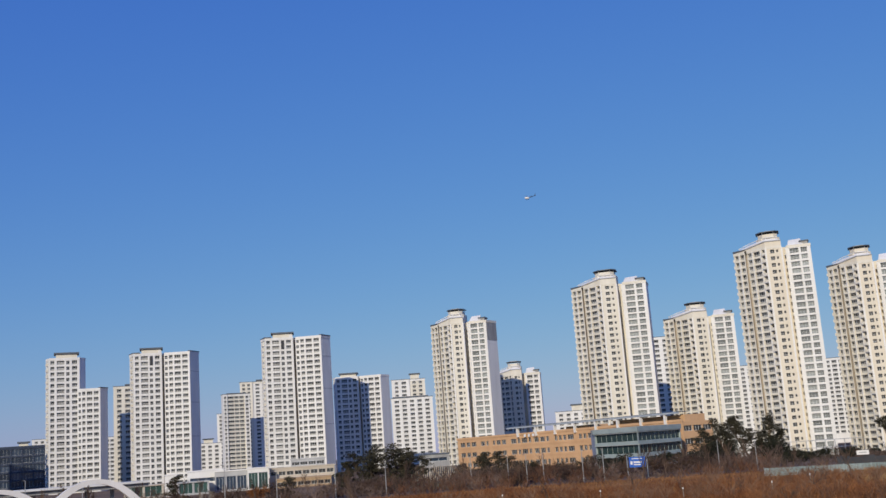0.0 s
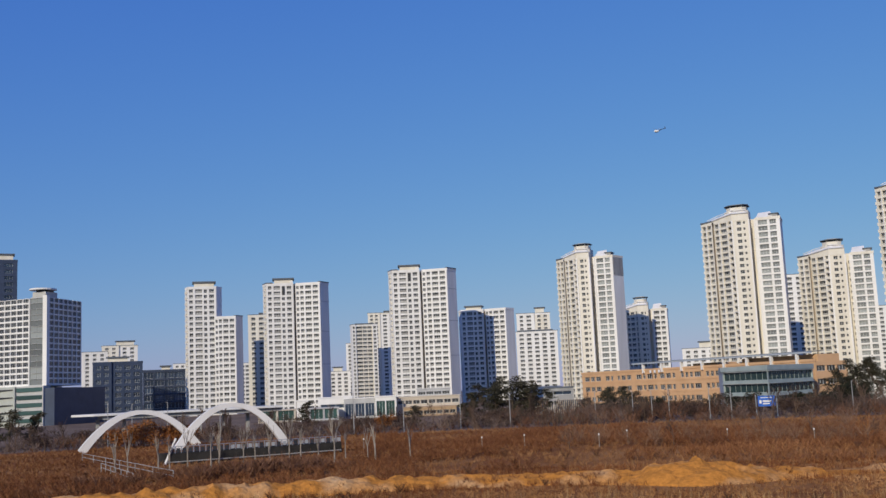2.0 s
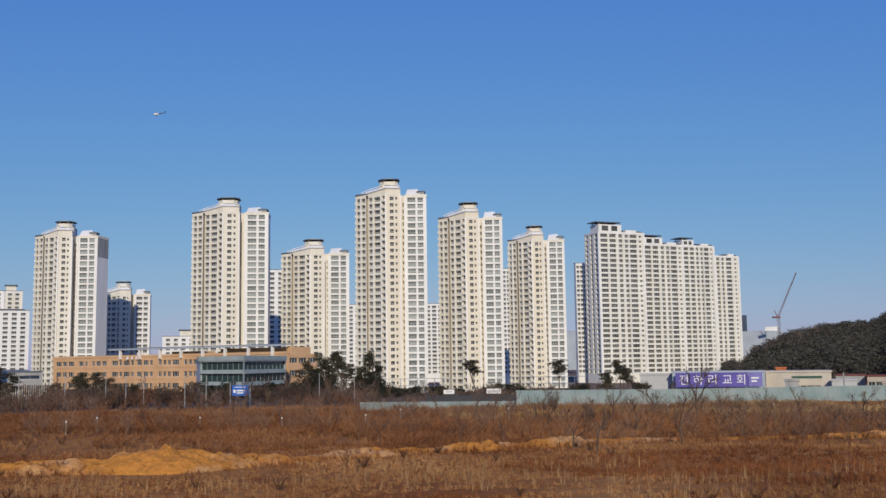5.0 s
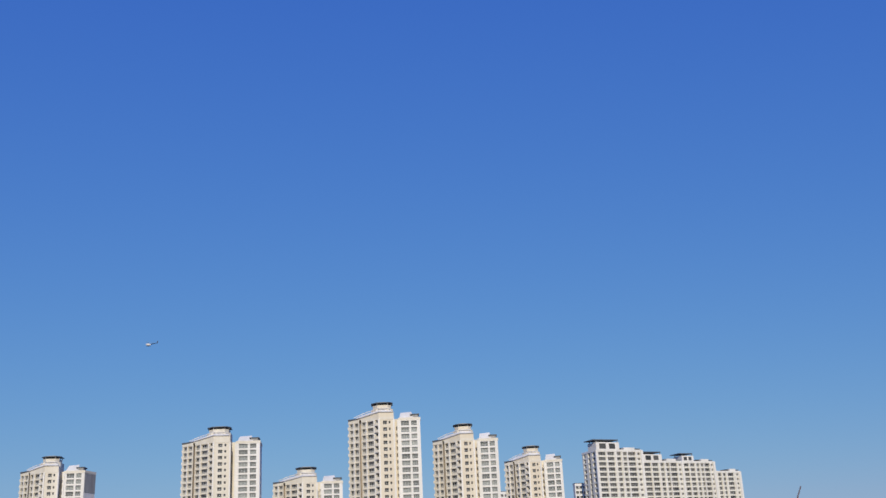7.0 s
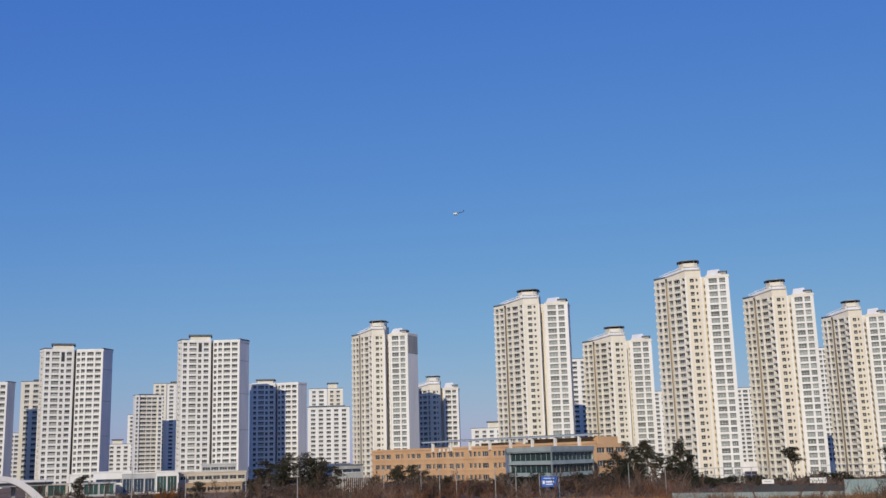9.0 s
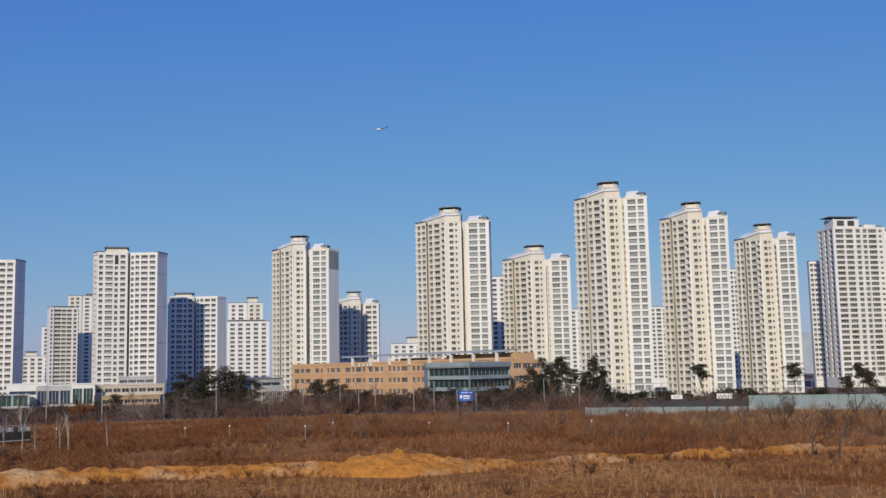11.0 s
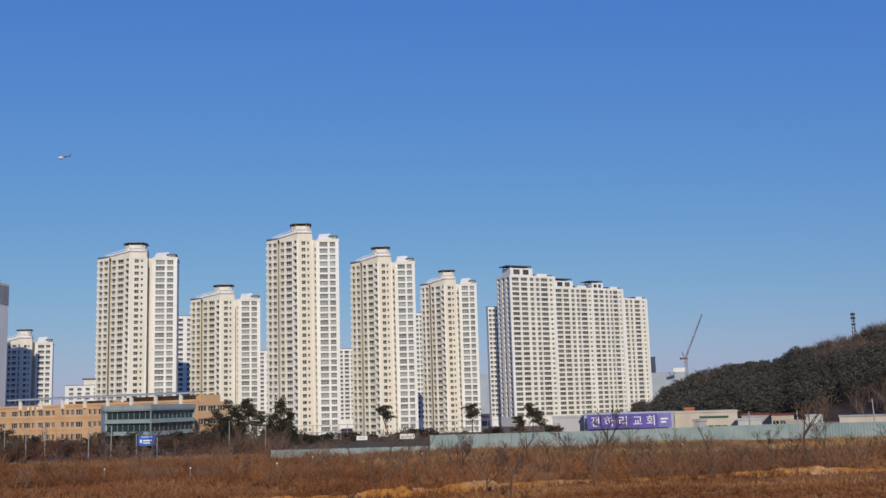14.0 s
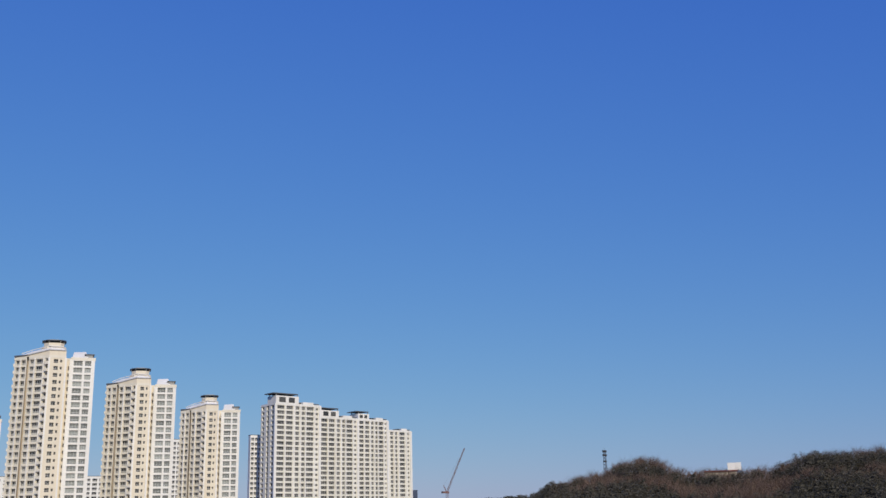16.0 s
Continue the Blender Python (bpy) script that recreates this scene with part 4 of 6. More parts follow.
def blades(x, y, z, count, height, spread, width):
    """Thin upright triangles, count to each foot; height may be an array."""
    n = len(x)
    h = np.broadcast_to(height, n)
    sp = np.broadcast_to(spread, n)
    a = rng.uniform(0, 2 * np.pi, (n, count))
    lean = rng.uniform(0.05, 1.0, (n, count)) * sp[:, None]
    hh = h[:, None] * rng.uniform(0.55, 1.05, (n, count))
    fx = x[:, None] + rng.normal(0, 0.25, (n, count)) * sp[:, None]
    fy = y[:, None] + rng.normal(0, 0.25, (n, count)) * sp[:, None]
    fz = np.broadcast_to(z[:, None], fx.shape) - 0.03
    t = rng.uniform(0, np.pi, (n, count))
    w = width * rng.uniform(0.6, 1.4, (n, count))
    dx, dy = np.cos(t) * w / 2, np.sin(t) * w / 2
    p0 = np.stack([fx - dx, fy - dy, fz], -1)
    p1 = np.stack([fx + dx, fy + dy, fz], -1)
    p2 = np.stack([fx + np.cos(a) * lean, fy + np.sin(a) * lean, fz + hh], -1)
    return np.stack([p0, p1, p2], -2).reshape(-1, 3)


def sprays(x, y, z, count, height, spread, width):
    """Shrubs: twigs that fan out from along a stem, wider aloft."""
    n = len(x)
    a = rng.uniform(0, 2 * np.pi, (n, count))
    u = rng.uniform(0.0, 0.75, (n, count))
    h, sp = height[:, None], spread[:, None]
    bx = x[:, None] + np.cos(a) * sp * u * 0.5
    by = y[:, None] + np.sin(a) * sp * u * 0.5
    bz = z[:, None] + h * u * 0.8
    ln = h * rng.uniform(0.25, 0.55, (n, count))
    a2 = a + rng.normal(0, 0.8, (n, count))
    ex = bx + np.cos(a2) * ln * 0.65
    ey = by + np.sin(a2) * ln * 0.65
    ez = bz + ln * rng.uniform(0.5, 1.0, (n, count))
    t = rng.uniform(0, np.pi, (n, count))
    w = width * rng.uniform(0.6, 1.4, (n, count))
    dx, dy = np.cos(t) * w / 2, np.sin(t) * w / 2
    return np.stack([np.stack([bx - dx, by - dy, bz], -1), np.stack([bx + dx, by + dy, bz + 0.02], -1), np.stack([ex, ey, ez], -1)], -2).reshape(-1, 3)


def heights(x, y):
    return np.array([ground_height(float(a), float(b)) for a, b in zip(x, y)])


def scatter(n, az0, az1, r0, r1, power=1.0):
    az = np.radians(rng.uniform(az0, az1, n))
    r = r0 + (r1 - r0) * rng.uniform(0, 1, n) ** power
    return r * np.sin(az), r * np.cos(az), r


def patch(x, y, s, seed):
    return np.array([noise.noise((float(a) * s, float(b) * s, seed)) for a, b in zip(x, y)])


def on_mound(x, y):
    yc = np.interp(x, MX, MY)
    return (np.abs(y - yc) < 2.2) & (x < 42)


TAN_GRASS = island_mat("tan_dry_grass", [(0.155, 0.066, 0.025), (0.356, 0.170, 0.064), (0.579, 0.320, 0.132)])
RED_GRASS = island_mat("russet_dry_stalks", [(0.072, 0.025, 0.010), (0.184, 0.062, 0.022), (0.345, 0.141, 0.049)])
TWIGS = island_mat("brown_shrub_twigs", [(0.064, 0.025, 0.011), (0.172, 0.064, 0.025), (0.312, 0.141, 0.057)])

# near grass in front of the soil
x, y, r = scatter(56000, -44, 56, 31, 100, 0.8)
keep = ~on_mound(x, y)
keep &= (patch(x * 0.10, y, 0.45, 12.5) + 0.6 * patch(x * 0.25, y, 1.1, 3.5)) > -0.36      # thin in streaks along the slope
x, y = x[keep], y[keep]
share = 0.55 + 2.0 * patch(x * 0.4, y, 0.07, 1.5) + 0.9 * patch(x * 0.4, y, 0.22, 4.5) - 0.018 * x - 0.016 * (60 - np.hypot(x, y))
red = rng.uniform(0, 1, len(x)) < np.clip(share, 0.08, 0.97)
for name, sel, material, h, label in (("dry_grass", ~red, TAN_GRASS, 0.25, "low tan dry grass over the field"), ("dry_weeds", red, RED_GRASS, 0.40, "russet dry weed stalks in patches on the field")):
    xs, ys = x[sel], y[sel]
    ob = new(name, tri_mesh(name, blades(xs, ys, heights(xs, ys), 7, h * rng.uniform(0.5, 1.4, len(xs)), 0.28, 0.045), material))
    tagged(ob, label, "grass", kind="stuff")

# tall thin stalks that stand above the near grass in loose drifts
x, y, r = scatter(5200, -42, 54, 31, 84, 0.9)
keep = (patch(x * 0.35, y, 0.16, 31.5) > 0.14) & ~on_mound(x, y)
x, y = x[keep], y[keep]
ob = new("tall_stalks", tri_mesh("tall_stalks", blades(x, y, heights(x, y), 4, 0.95 * rng.uniform(0.6, 1.4, len(x)), 0.22, 0.032), island_mat("straw_stalks", [(0.16, 0.075, 0.032), (0.34, 0.20, 0.09), (0.55, 0.38, 0.20)])))
tagged(ob, "tall thin straw stalks above the field grass", "grass", kind="stuff")

# brush between the soil and the road
x, y, r = scatter(20000, -44, 56, 84, 190, 0.9)
keep = (~on_mound(x, y)) & ((patch(x, y, 0.03, 8.5) + 0.6 * patch(x, y, 0.11, 2.5)) > -0.28) & (y > np.interp(x, MX, MY) + 2)
keep &= ~((np.degrees(np.arctan2(x, y)) > 8) & (r > 168)) & ~((np.degrees(np.arctan2(x, y)) > 30) & (rng.uniform(0, 1, len(x)) < 0.6))
x, y = x[keep], y[keep]
hb = (0.85 + 0.7 * np.clip(patch(x, y, 0.04, 6.5) + 0.3, 0, 1)) * rng.uniform(0.6, 1.35, len(x))
hb *= np.where((np.degrees(np.arctan2(x, y)) < -19.5) & (np.hypot(x, y) > 118), 0.45, 1.0)
pale = np.degrees(np.arctan2(x, y)) + 22 * patch(x, y, 0.03, 14.5) > 1.0
PALE_TWIGS = island_mat("tawny_shrub_twigs", [(0.100, 0.039, 0.016), (0.239, 0.097, 0.038), (0.401, 0.194, 0.082)])
for name, sel, material, label in (("brush", ~pale, TWIGS, "dense bare reddish-brown brush across the field"), ("tawny_brush", pale, PALE_TWIGS, "bare tawny brush across the field")):
    ob = new(name, tri_mesh(name, sprays(x[sel], y[sel], heights(x[sel], y[sel]), 30, hb[sel], hb[sel] * 0.7, 0.05), material))
    tagged(ob, label, "brush", kind="stuff")
x, y, r = scatter(26000, -44, 56, 88, 200, 0.9)
keep = ~on_mound(x, y)
x, y = x[keep], y[keep]
ob = new("field_grass", tri_mesh("field_grass", blades(x, y, heights(x, y), 6, 0.45 * rng.uniform(0.5, 1.4, len(x)), 0.4, 0.07), island_mat("brown_field_grass", [(0.133, 0.054, 0.022), (0.267, 0.122, 0.048), (0.445, 0.252, 0.108)])))
tagged(ob, "brown winter grass among the brush", "grass", kind="stuff")
# scattered weeds on the soil and its edge
x = rng.uniform(-60, 70, 900)
y = np.interp(x, MX, MY) - rng.uniform(1.6, 3.2, 900)
ob = new("mound_weeds", tri_mesh("mound_weeds", blades(x, y, heights(x, y), 9, 0.6 * rng.uniform(0.5, 1.5, 900), 0.35, 0.04), RED_GRASS))
tagged(ob, "dry stalks along the foot of the soil heap", "weeds", kind="stuff")

x = rng.uniform(-60, 30, 150)
y = np.interp(x, MX, MY) - rng.uniform(0.6, 1.9, 150)
ob = new("mound_tufts", tri_mesh("mound_tufts", sprays(x, y, heights(x, y) + 0.35, 24, rng.uniform(0.35, 0.9, 150), rng.uniform(0.3, 0.8, 150), 0.04), TWIGS))
tagged(ob, "dark dry tufts growing on the soil heap", "weeds", kind="stuff")

# yellow grass below the fence
x, y, r = scatter(13000, 13, 52, 142, 172, 1.0)
r2 = r * np.interp(np.degrees(np.arctan2(x, y)), [13, 25, 36, 52], [1.0, 1.06, 1.13, 1.17])
x, y = x * r2 / r, y * r2 / r
keep = patch(x, y, 0.05, 7.7) > -0.4
x, y = x[keep], y[keep]
ob = new("yellow_grass", tri_mesh("yellow_grass", blades(x, y, heights(x, y), 8, 0.7 * rng.uniform(0.5, 1.4, len(x)), 0.4, 0.08), island_mat("yellow_dry_grass", [(0.24, 0.13, 0.05), (0.42, 0.26, 0.11), (0.55, 0.38, 0.19)])))
tagged(ob, "pale yellow dry grass below the fence", "grass", kind="stuff")

# tall thicket along the road and beyond the fence
GREY_TWIG = [(0.065, 0.045, 0.037), (0.14, 0.095, 0.073), (0.26, 0.185, 0.14)]
RUSSET_TWIG = [(0.065, 0.030, 0.018), (0.155, 0.072, 0.040), (0.28, 0.15, 0.085)]
DARK_TWIG = [(0.034, 0.026, 0.020), (0.075, 0.054, 0.041), (0.14, 0.10, 0.076)]
for name, n, az0, az1, r0, r1, hm, tint in (("road_thicket", 900, -40, 9, 194, 232, 2.7, GREY_TWIG), ("russet_thicket", 700, -40, 9, 190, 226, 1.9, RUSSET_TWIG), ("dark_thicket", 680, -40, 24, 206, 236, 1.8, DARK_TWIG), ("verge_thicket", 900, 9, 26, 208, 262, 1.35, GREY_TWIG), ("hedge_thicket", 1500, 4, 28, 240, 330, 1.25, DARK_TWIG), ("bridge_thicket", 1000, -34.5, -19.5, 104, 131, 1.2, RUSSET_TWIG)):
    x, y, r = scatter(n, az0, az1, r0, r1, 1.0)
    ht = hm * rng.uniform(0.5, 1.45, n) * np.clip(0.72 + 2.0 * patch(x, y, 0.06, 3.3 + hm), 0.15, 1.9)
    ob = new(name, tri_mesh(name, sprays(x, y, heights(x, y), 44, ht, ht * 0.55, 0.07), island_mat(name + "_twigs", tint)))
    tagged(ob, "tall leafless brown thicket along the road", "thicket", kind="stuff")
# tall thin shoots standing in loose clusters
x, y, r = scatter(900, -10, 44, 104, 166, 1.0)
az = np.degrees(np.arctan2(x, y))
keep = (patch(x, y, 0.05, 21.5) + 0.012 * (az - 12)) > 0.08
x, y = x[keep], y[keep]
ht = rng.uniform(1.6, 3.6, len(x))
ob = new("tall_shoots", tri_mesh("tall_shoots", sprays(x, y, heights(x, y), 46, ht, ht * 0.42, 0.035), island_mat("tall_shoot_twigs", [(0.10, 0.052, 0.030), (0.19, 0.105, 0.062), (0.30, 0.19, 0.115)])))
tagged(ob, "clusters of tall thin bare shoots in the field", "brush", kind="stuff")
# brush against the sheet fence
x, y, r = scatter(1500, 10, 50, 146, 171, 1.0)
ht = 1.5 * rng.uniform(0.5, 1.3, 1500) * np.clip(0.6 + 1.8 * patch(x, y, 0.06, 9.1), 0.1, 1.6)
ob = new("fence_brush", tri_mesh("fence_brush", sprays(x, y, heights(x, y), 34, ht, ht * 0.6, 0.05), island_mat("fence_brush_twigs", [(0.09, 0.045, 0.026), (0.19, 0.105, 0.060), (0.32, 0.20, 0.12)])))
tagged(ob, "russet bare brush against the sheet fence", "brush", kind="stuff")
# single dry bushes in the field
DRY_BUSH = island_mat("dark_dry_bush", [(0.045, 0.020, 0.012), (0.11, 0.050, 0.026), (0.20, 0.105, 0.055)])
for i in range(70):
    az, r = rng.uniform(-34, 44), rng.uniform(50, 126)
    p = spot(az, r)
    if on_mound(np.array([p.x]), np.array([p.y]))[0]:
        continue
    h = np.array([rng.uniform(0.6, 1.5)])
    ob = new("dry_bush", tri_mesh("dry_bush", sprays(np.zeros(1), np.zeros(1), np.zeros(1), 110, h, h * 0.9, 0.035), DRY_BUSH))
    ob.location = (p.x, p.y, ground_height(p.x, p.y) - 0.03)
    tagged(ob, "dark leafless dry bush in the field", "bush", "dry bushes")

# ---- trees ----
def bare_tree(seed, height, material, spread=0.6, lean=0.0, levels=4):
    rd = random.Random(seed)
    trunk, limbs = Build(), Build()

    def grow(p, d, ln, rad, lv):
        q = p + d * ln
        (trunk if lv == 0 else limbs).beam(p, q, rad, rad * 0.62, material, 5 if lv < 2 else 3)
        if lv >= levels:
            return
        n = 3 if lv < 2 else rd.choice((2, 3))
        for k in range(n):
            side = Vector((rd.gauss(0, 1), rd.gauss(0, 1), rd.gauss(0.1, 0.5)))
            nd = (d * 1.0 + side.normalized() * spread * rd.uniform(0.6, 1.3) + Vector((0, 0, 0.25))).normalized()
            start = p + d * ln * (rd.uniform(0.45, 1.0) if k else 1.0)
            grow(start, nd, ln * rd.uniform(0.55, 0.8), max(rad * 0.58, 0.024), lv + 1)

    grow(Vector((0, 0, -0.1)), Vector((rd.gauss(0, 0.06) + lean, rd.gauss(0, 0.06), 1)).normalized(), height * 0.36, height * 0.016 + 0.02, 0)
    return trunk, limbs


def tree_thing(name, label, built, at, turn=0, scale=1.0, group=""):
    trunk, limbs = built
    root = thing(name, label, "tree", at, turn, group)
    root.scale = (scale,) * 3
    trunk.part("trunk", root)
    limbs.part("branch_frame", root)
    return root


TREE_BROWN = mat("brown_branches", (0.13, 0.085, 0.060), (0.09, 0.06, 0.045), 0.8, 0.9)
protos = {}


def plant(kind, seed, height, at, material, label, spread=0.6, levels=4, group="bare trees along the field"):
    key = (kind, seed)
    m = Matrix.Translation(at) @ Matrix.Rotation(radians(rng.uniform(0, 360)), 4, "Z") @ Matrix.Scale(height / 5.0, 4)
    if key not in protos:
        ob = tree_thing("bare_tree", label, bare_tree(seed, 5.0, material, spread, 0, levels), (0, 0, 0), group=group)
        ob.matrix_basis = m
        protos[key] = ob
        return ob
    c = copy_thing(protos[key], m)
    c.matrix_basis = m
    return c


ground_at = lambda p: Vector((p.x, p.y, ground_height(p.x, p.y)))
# lone trees and saplings standing in the field: bearing, distance, height
for i, (az, r, h) in enumerate(((36.3, 133, 9.0), (37.4, 140, 5.6), (26.4, 132, 9.2), (24.2, 136, 7.0), (25.6, 99, 5.6), (22.0, 140, 6.0), (21.1, 89, 5.2), (19.8, 94, 4.4), (28.6, 110, 3.8),
                                 (10.6, 130, 5.2), (4.0, 140, 4.2), (1.5, 135, 4.6), (12.5, 150, 5.4), (31.5, 140, 4.8), (33.2, 116, 3.8), (40.5, 140, 5.6), (43.5, 150, 5.2), (16.0, 104, 3.6), (9.4, 100, 2.8), (13.8, 99, 2.4),
                                 (14.6, 140, 5.4), (18.0, 128, 5.0), (23.2, 118, 4.4), (27.6, 146, 5.4), (34.6, 146, 4.6), (6.6, 120, 3.6), (-3.0, 128, 3.8), (-8.5, 126, 3.6), (29.8, 128, 4.6), (38.8, 118, 3.8), (20.8, 116, 4.2))):
    plant("field", i % 6 + 20, h, ground_at(spot(az, r)), TREE_BROWN, "small bare brown tree standing in the field", 0.85)
rd = random.Random(11)
for i in range(46):
    az = 15 + 22 * rd.random() ** 1.1
    plant("field", i % 6 + 20, rd.uniform(2.2, 4.8), ground_at(spot(az, rd.uniform(112, 166))), TREE_BROWN, "small bare brown tree standing in the field", 0.85)
# bare trees along the road
rd = random.Random(3)
for i in range(70):
    az = rd.uniform(-38, 9)
    plant("road", i % 5, rd.uniform(3.6, 7.0), spot(az, rd.uniform(192, 222)), TREE_BROWN, "bare brown roadside tree", 0.55)
for i in range(22):
    az = rd.uniform(5, 30)
    plant("road", i % 5, rd.uniform(2.6, 4.6), spot(az, rd.uniform(206, 232)), TREE_BROWN, "bare brown roadside tree", 0.55)
# pale slender saplings by the footbridge
for i, az in enumerate((-32.6, -31.9, -30.4, -29.8, -28.9, -27.7, -27.3, -26.0, -25.4, -24.6, -23.6, -23.0, -22.1, -19.4, -19.0, -17.1, -21.2, -20.6)):
    plant("pale", 40 + i % 3, 4.6 + 1.6 * rd.random(), spot(az, 120 + 11 * rd.random()), PALE_BARK, "slender pale bare sapling by the footbridge", 0.32, 3, "pale saplings")


def leaf_cloud(centres, radii, count, size):
    """Small leaves in loose clumps."""
    out = []
    for (cx, cy, cz), (rx, rz) in zip(centres, radii):
        p = rng.normal(0, 1, (count, 3))
        p /= np.linalg.norm(p, axis=1)[:, None]
        p *= rng.uniform(0.35, 1.0, (count, 1)) ** 0.5
        p = p * (rx, rx, rz) + (cx, cy, cz)
        u = rng.normal(0, 1, (count, 2, 3)) * size
        u[:, :, 2] *= 0.6
        out.append(np.stack([p, p + u[:, 0], p + u[:, 1]], 1))
    return np.concatenate(out).reshape(-1, 3)


NEEDLES = island_mat("pine_needle_clumps", [(0.030, 0.029, 0.019), (0.058, 0.052, 0.032), (0.11, 0.090, 0.056)])


def pine(seed, at, height, width, label="dark green umbrella-shaped pine tree", low=0.45):
    rd2 = random.Random(seed)
    root = thing("pine_tree", label, "tree", at, rd2.uniform(0, 360), "pine trees")
    t = Build()
    p = Vector((0, 0, -0.2))
    lean = Vector((rd2.gauss(0, 0.10), rd2.gauss(0, 0.10), 1)).normalized()
    knots = [p]
    for k in range(4):
        lean = (lean + Vector((rd2.gauss(0, 0.12), rd2.gauss(0, 0.12), 0))).normalized()
        q = p + lean * height * 0.23
        t.beam(p, q, height * 0.024 * (1 - k * 0.18), height * 0.024 * (1 - (k + 1) * 0.18), BARK, 7)
        p = q
        knots.append(p)
    t.part("trunk", root)
    limbs, cs, rs = Build(), [], []
    n = 13
    for k in range(n):
        z = low + (1 - low) * (k + 0.5) / n
        base = knots[min(3, int(z * 0.92 * 4.3))]
        a = rd2.uniform(0, 6.28)
        reach = width * 0.5 * (1.15 - 0.75 * (z - low) / (1 - low)) * rd2.uniform(0.45, 1.0)
        e = Vector((base.x + math.cos(a) * reach, base.y + math.sin(a) * reach, z * height))
        limbs.beam(Vector((base.x, base.y, min(base.z, e.z))), e, 0.07, 0.03, BARK, 4)
        for j in range(3):
            f = 1 - 0.3 * j
            cs.append((base.x + (e.x - base.x) * f + rd2.gauss(0, 0.3), base.y + (e.y - base.y) * f + rd2.gauss(0, 0.3), e.z + rd2.gauss(0.1, 0.15)))
            rs.append((width * 0.17 * rd2.uniform(0.8, 1.3), height * 0.045 * rd2.uniform(0.8, 1.3)))
    limbs.part("branch_frame", root)
    ob = new("crown", tri_mesh("crown", leaf_cloud(cs, rs, 62, 0.21), NEEDLES))
    ob.parent = root
    return root


# bearing, distance, height, width
for i, (az, r, h, w, low) in enumerate(((-12.9, 252, 8.4, 6.5, 0.3), (-11.9, 256, 9.8, 7, 0.3), (-11.0, 250, 9.8, 7, 0.3), (-10.2, 254, 8.6, 6, 0.35), (-12.4, 246, 7.4, 6, 0.2), (-10.6, 246, 7.2, 6, 0.2), (-13.4, 250, 6.6, 5, 0.3),
        (-6.4, 250, 6.2, 6, 0.25), (-5.6, 252, 6.4, 6, 0.25), (-4.9, 250, 5.0, 5, 0.2),
        (5.3, 252, 8.2, 6, 0.3), (6.0, 248, 10.0, 6.5, 0.4), (6.7, 252, 9.6, 6, 0.4), (5.7, 244, 6.6, 6, 0.2), (7.7, 250, 10.4, 4.0, 0.62), (8.5, 250, 10.0, 4.4, 0.6), (8.0, 246, 7.4, 6.0, 0.2), (9.0, 247, 6.0, 5.0, 0.2), (8.9, 252, 7.0, 5.0, 0.3),
        (14.65, 262, 8.0, 6.6, 0.62), (19.15, 262, 7.6, 5.6, 0.62), (22.4, 262, 7.2, 5.2, 0.55), (22.9, 266, 5.6, 5.0, 0.3), (21.6, 262, 4.6, 5, 0.2),
        (-37.6, 230, 7.4, 6, 0.2), (-36.7, 232, 6.6, 5, 0.2), (-38.6, 232, 7.0, 6, 0.2), (-22.6, 240, 6.0, 5, 0.2), (-16.9, 240, 4.0, 4.5, 0.1), (-13.9, 242, 4.2, 5, 0.1),
        (-12.2, 248, 8.6, 7.5, 0.15), (-11.4, 246, 9.0, 7.5, 0.15), (-10.8, 250, 8.4, 7, 0.2), (-9.8, 248, 6.6, 6, 0.15), (-6.0, 246, 5.4, 6, 0.15), (6.4, 246, 7.4, 6.5, 0.2), (8.4, 245, 6.2, 6, 0.15))):
    pine(100 + i, spot(az, r), h, w, low=low)


def shrub_row(name, label, items, material, size=0.22, count=260):
    for i, (az, r, h, w) in enumerate(items):
        ob = new(name, tri_mesh(name, leaf_cloud([(0, 0, h * 0.5)] + [(rng.normal(0, w * 0.3), rng.normal(0, w * 0.3), h * rng.uniform(0.35, 0.75)) for _ in range(5)], [(w * 0.5, h * 0.5)] + [(w * 0.28, h * 0.28)] * 5, count, size), material))
        ob.location = ground_at(spot(az, r))
        tagged(ob, label, "shrub", name.replace("_", " ") + "s")


DARK_LEAF = island_mat("dark_evergreen_leaves", [(0.018, 0.022, 0.014), (0.035, 0.036, 0.022), (0.060, 0.052, 0.034)])
RUST_LEAF = island_mat("rust_leaves", [(0.16, 0.06, 0.02), (0.30, 0.115, 0.035), (0.40, 0.18, 0.06)])
BROWN_LEAF = island_mat("brown_thicket", [(0.04, 0.026, 0.02), (0.09, 0.055, 0.038), (0.15, 0.095, 0.065)])
shrub_row("evergreen_shrub", "dark evergreen shrub beside the road", [(az, 236 + 8 * rd.random(), (3.0 + 1.6 * rd.random()) * (0.72 if az > 9 else 1.0), 4.0) for az in (-7.4, -4.4, -3.7, -3.0, -2.2, -1.2, -0.4, 0.4, 1.2, 2.6, 3.4, 4.3, 5.0, 9.6, 10.4, 11.6, 12.6, 15.6, 16.6, 20.4, 23.6)] + [(az, 275 + 40 * rd.random(), 1.4 + 1.2 * rd.random(), 3.8) for az in (9.9, 11.2, 12.3, 13.4, 15.1, 16.2, 17.3, 18.2, 19.8, 20.9, 21.9, 23.1, 24.2)], DARK_LEAF)
shrub_row("evergreen_shrub", "dense dark evergreen shrub below the pines", [(az, 240 + 6 * rd.random(), 4.2 + 1.6 * rd.random(), 4.6) for az in (5.3, 5.9, 6.5, 7.1, 8.1, 8.7, 9.2)], DARK_LEAF)
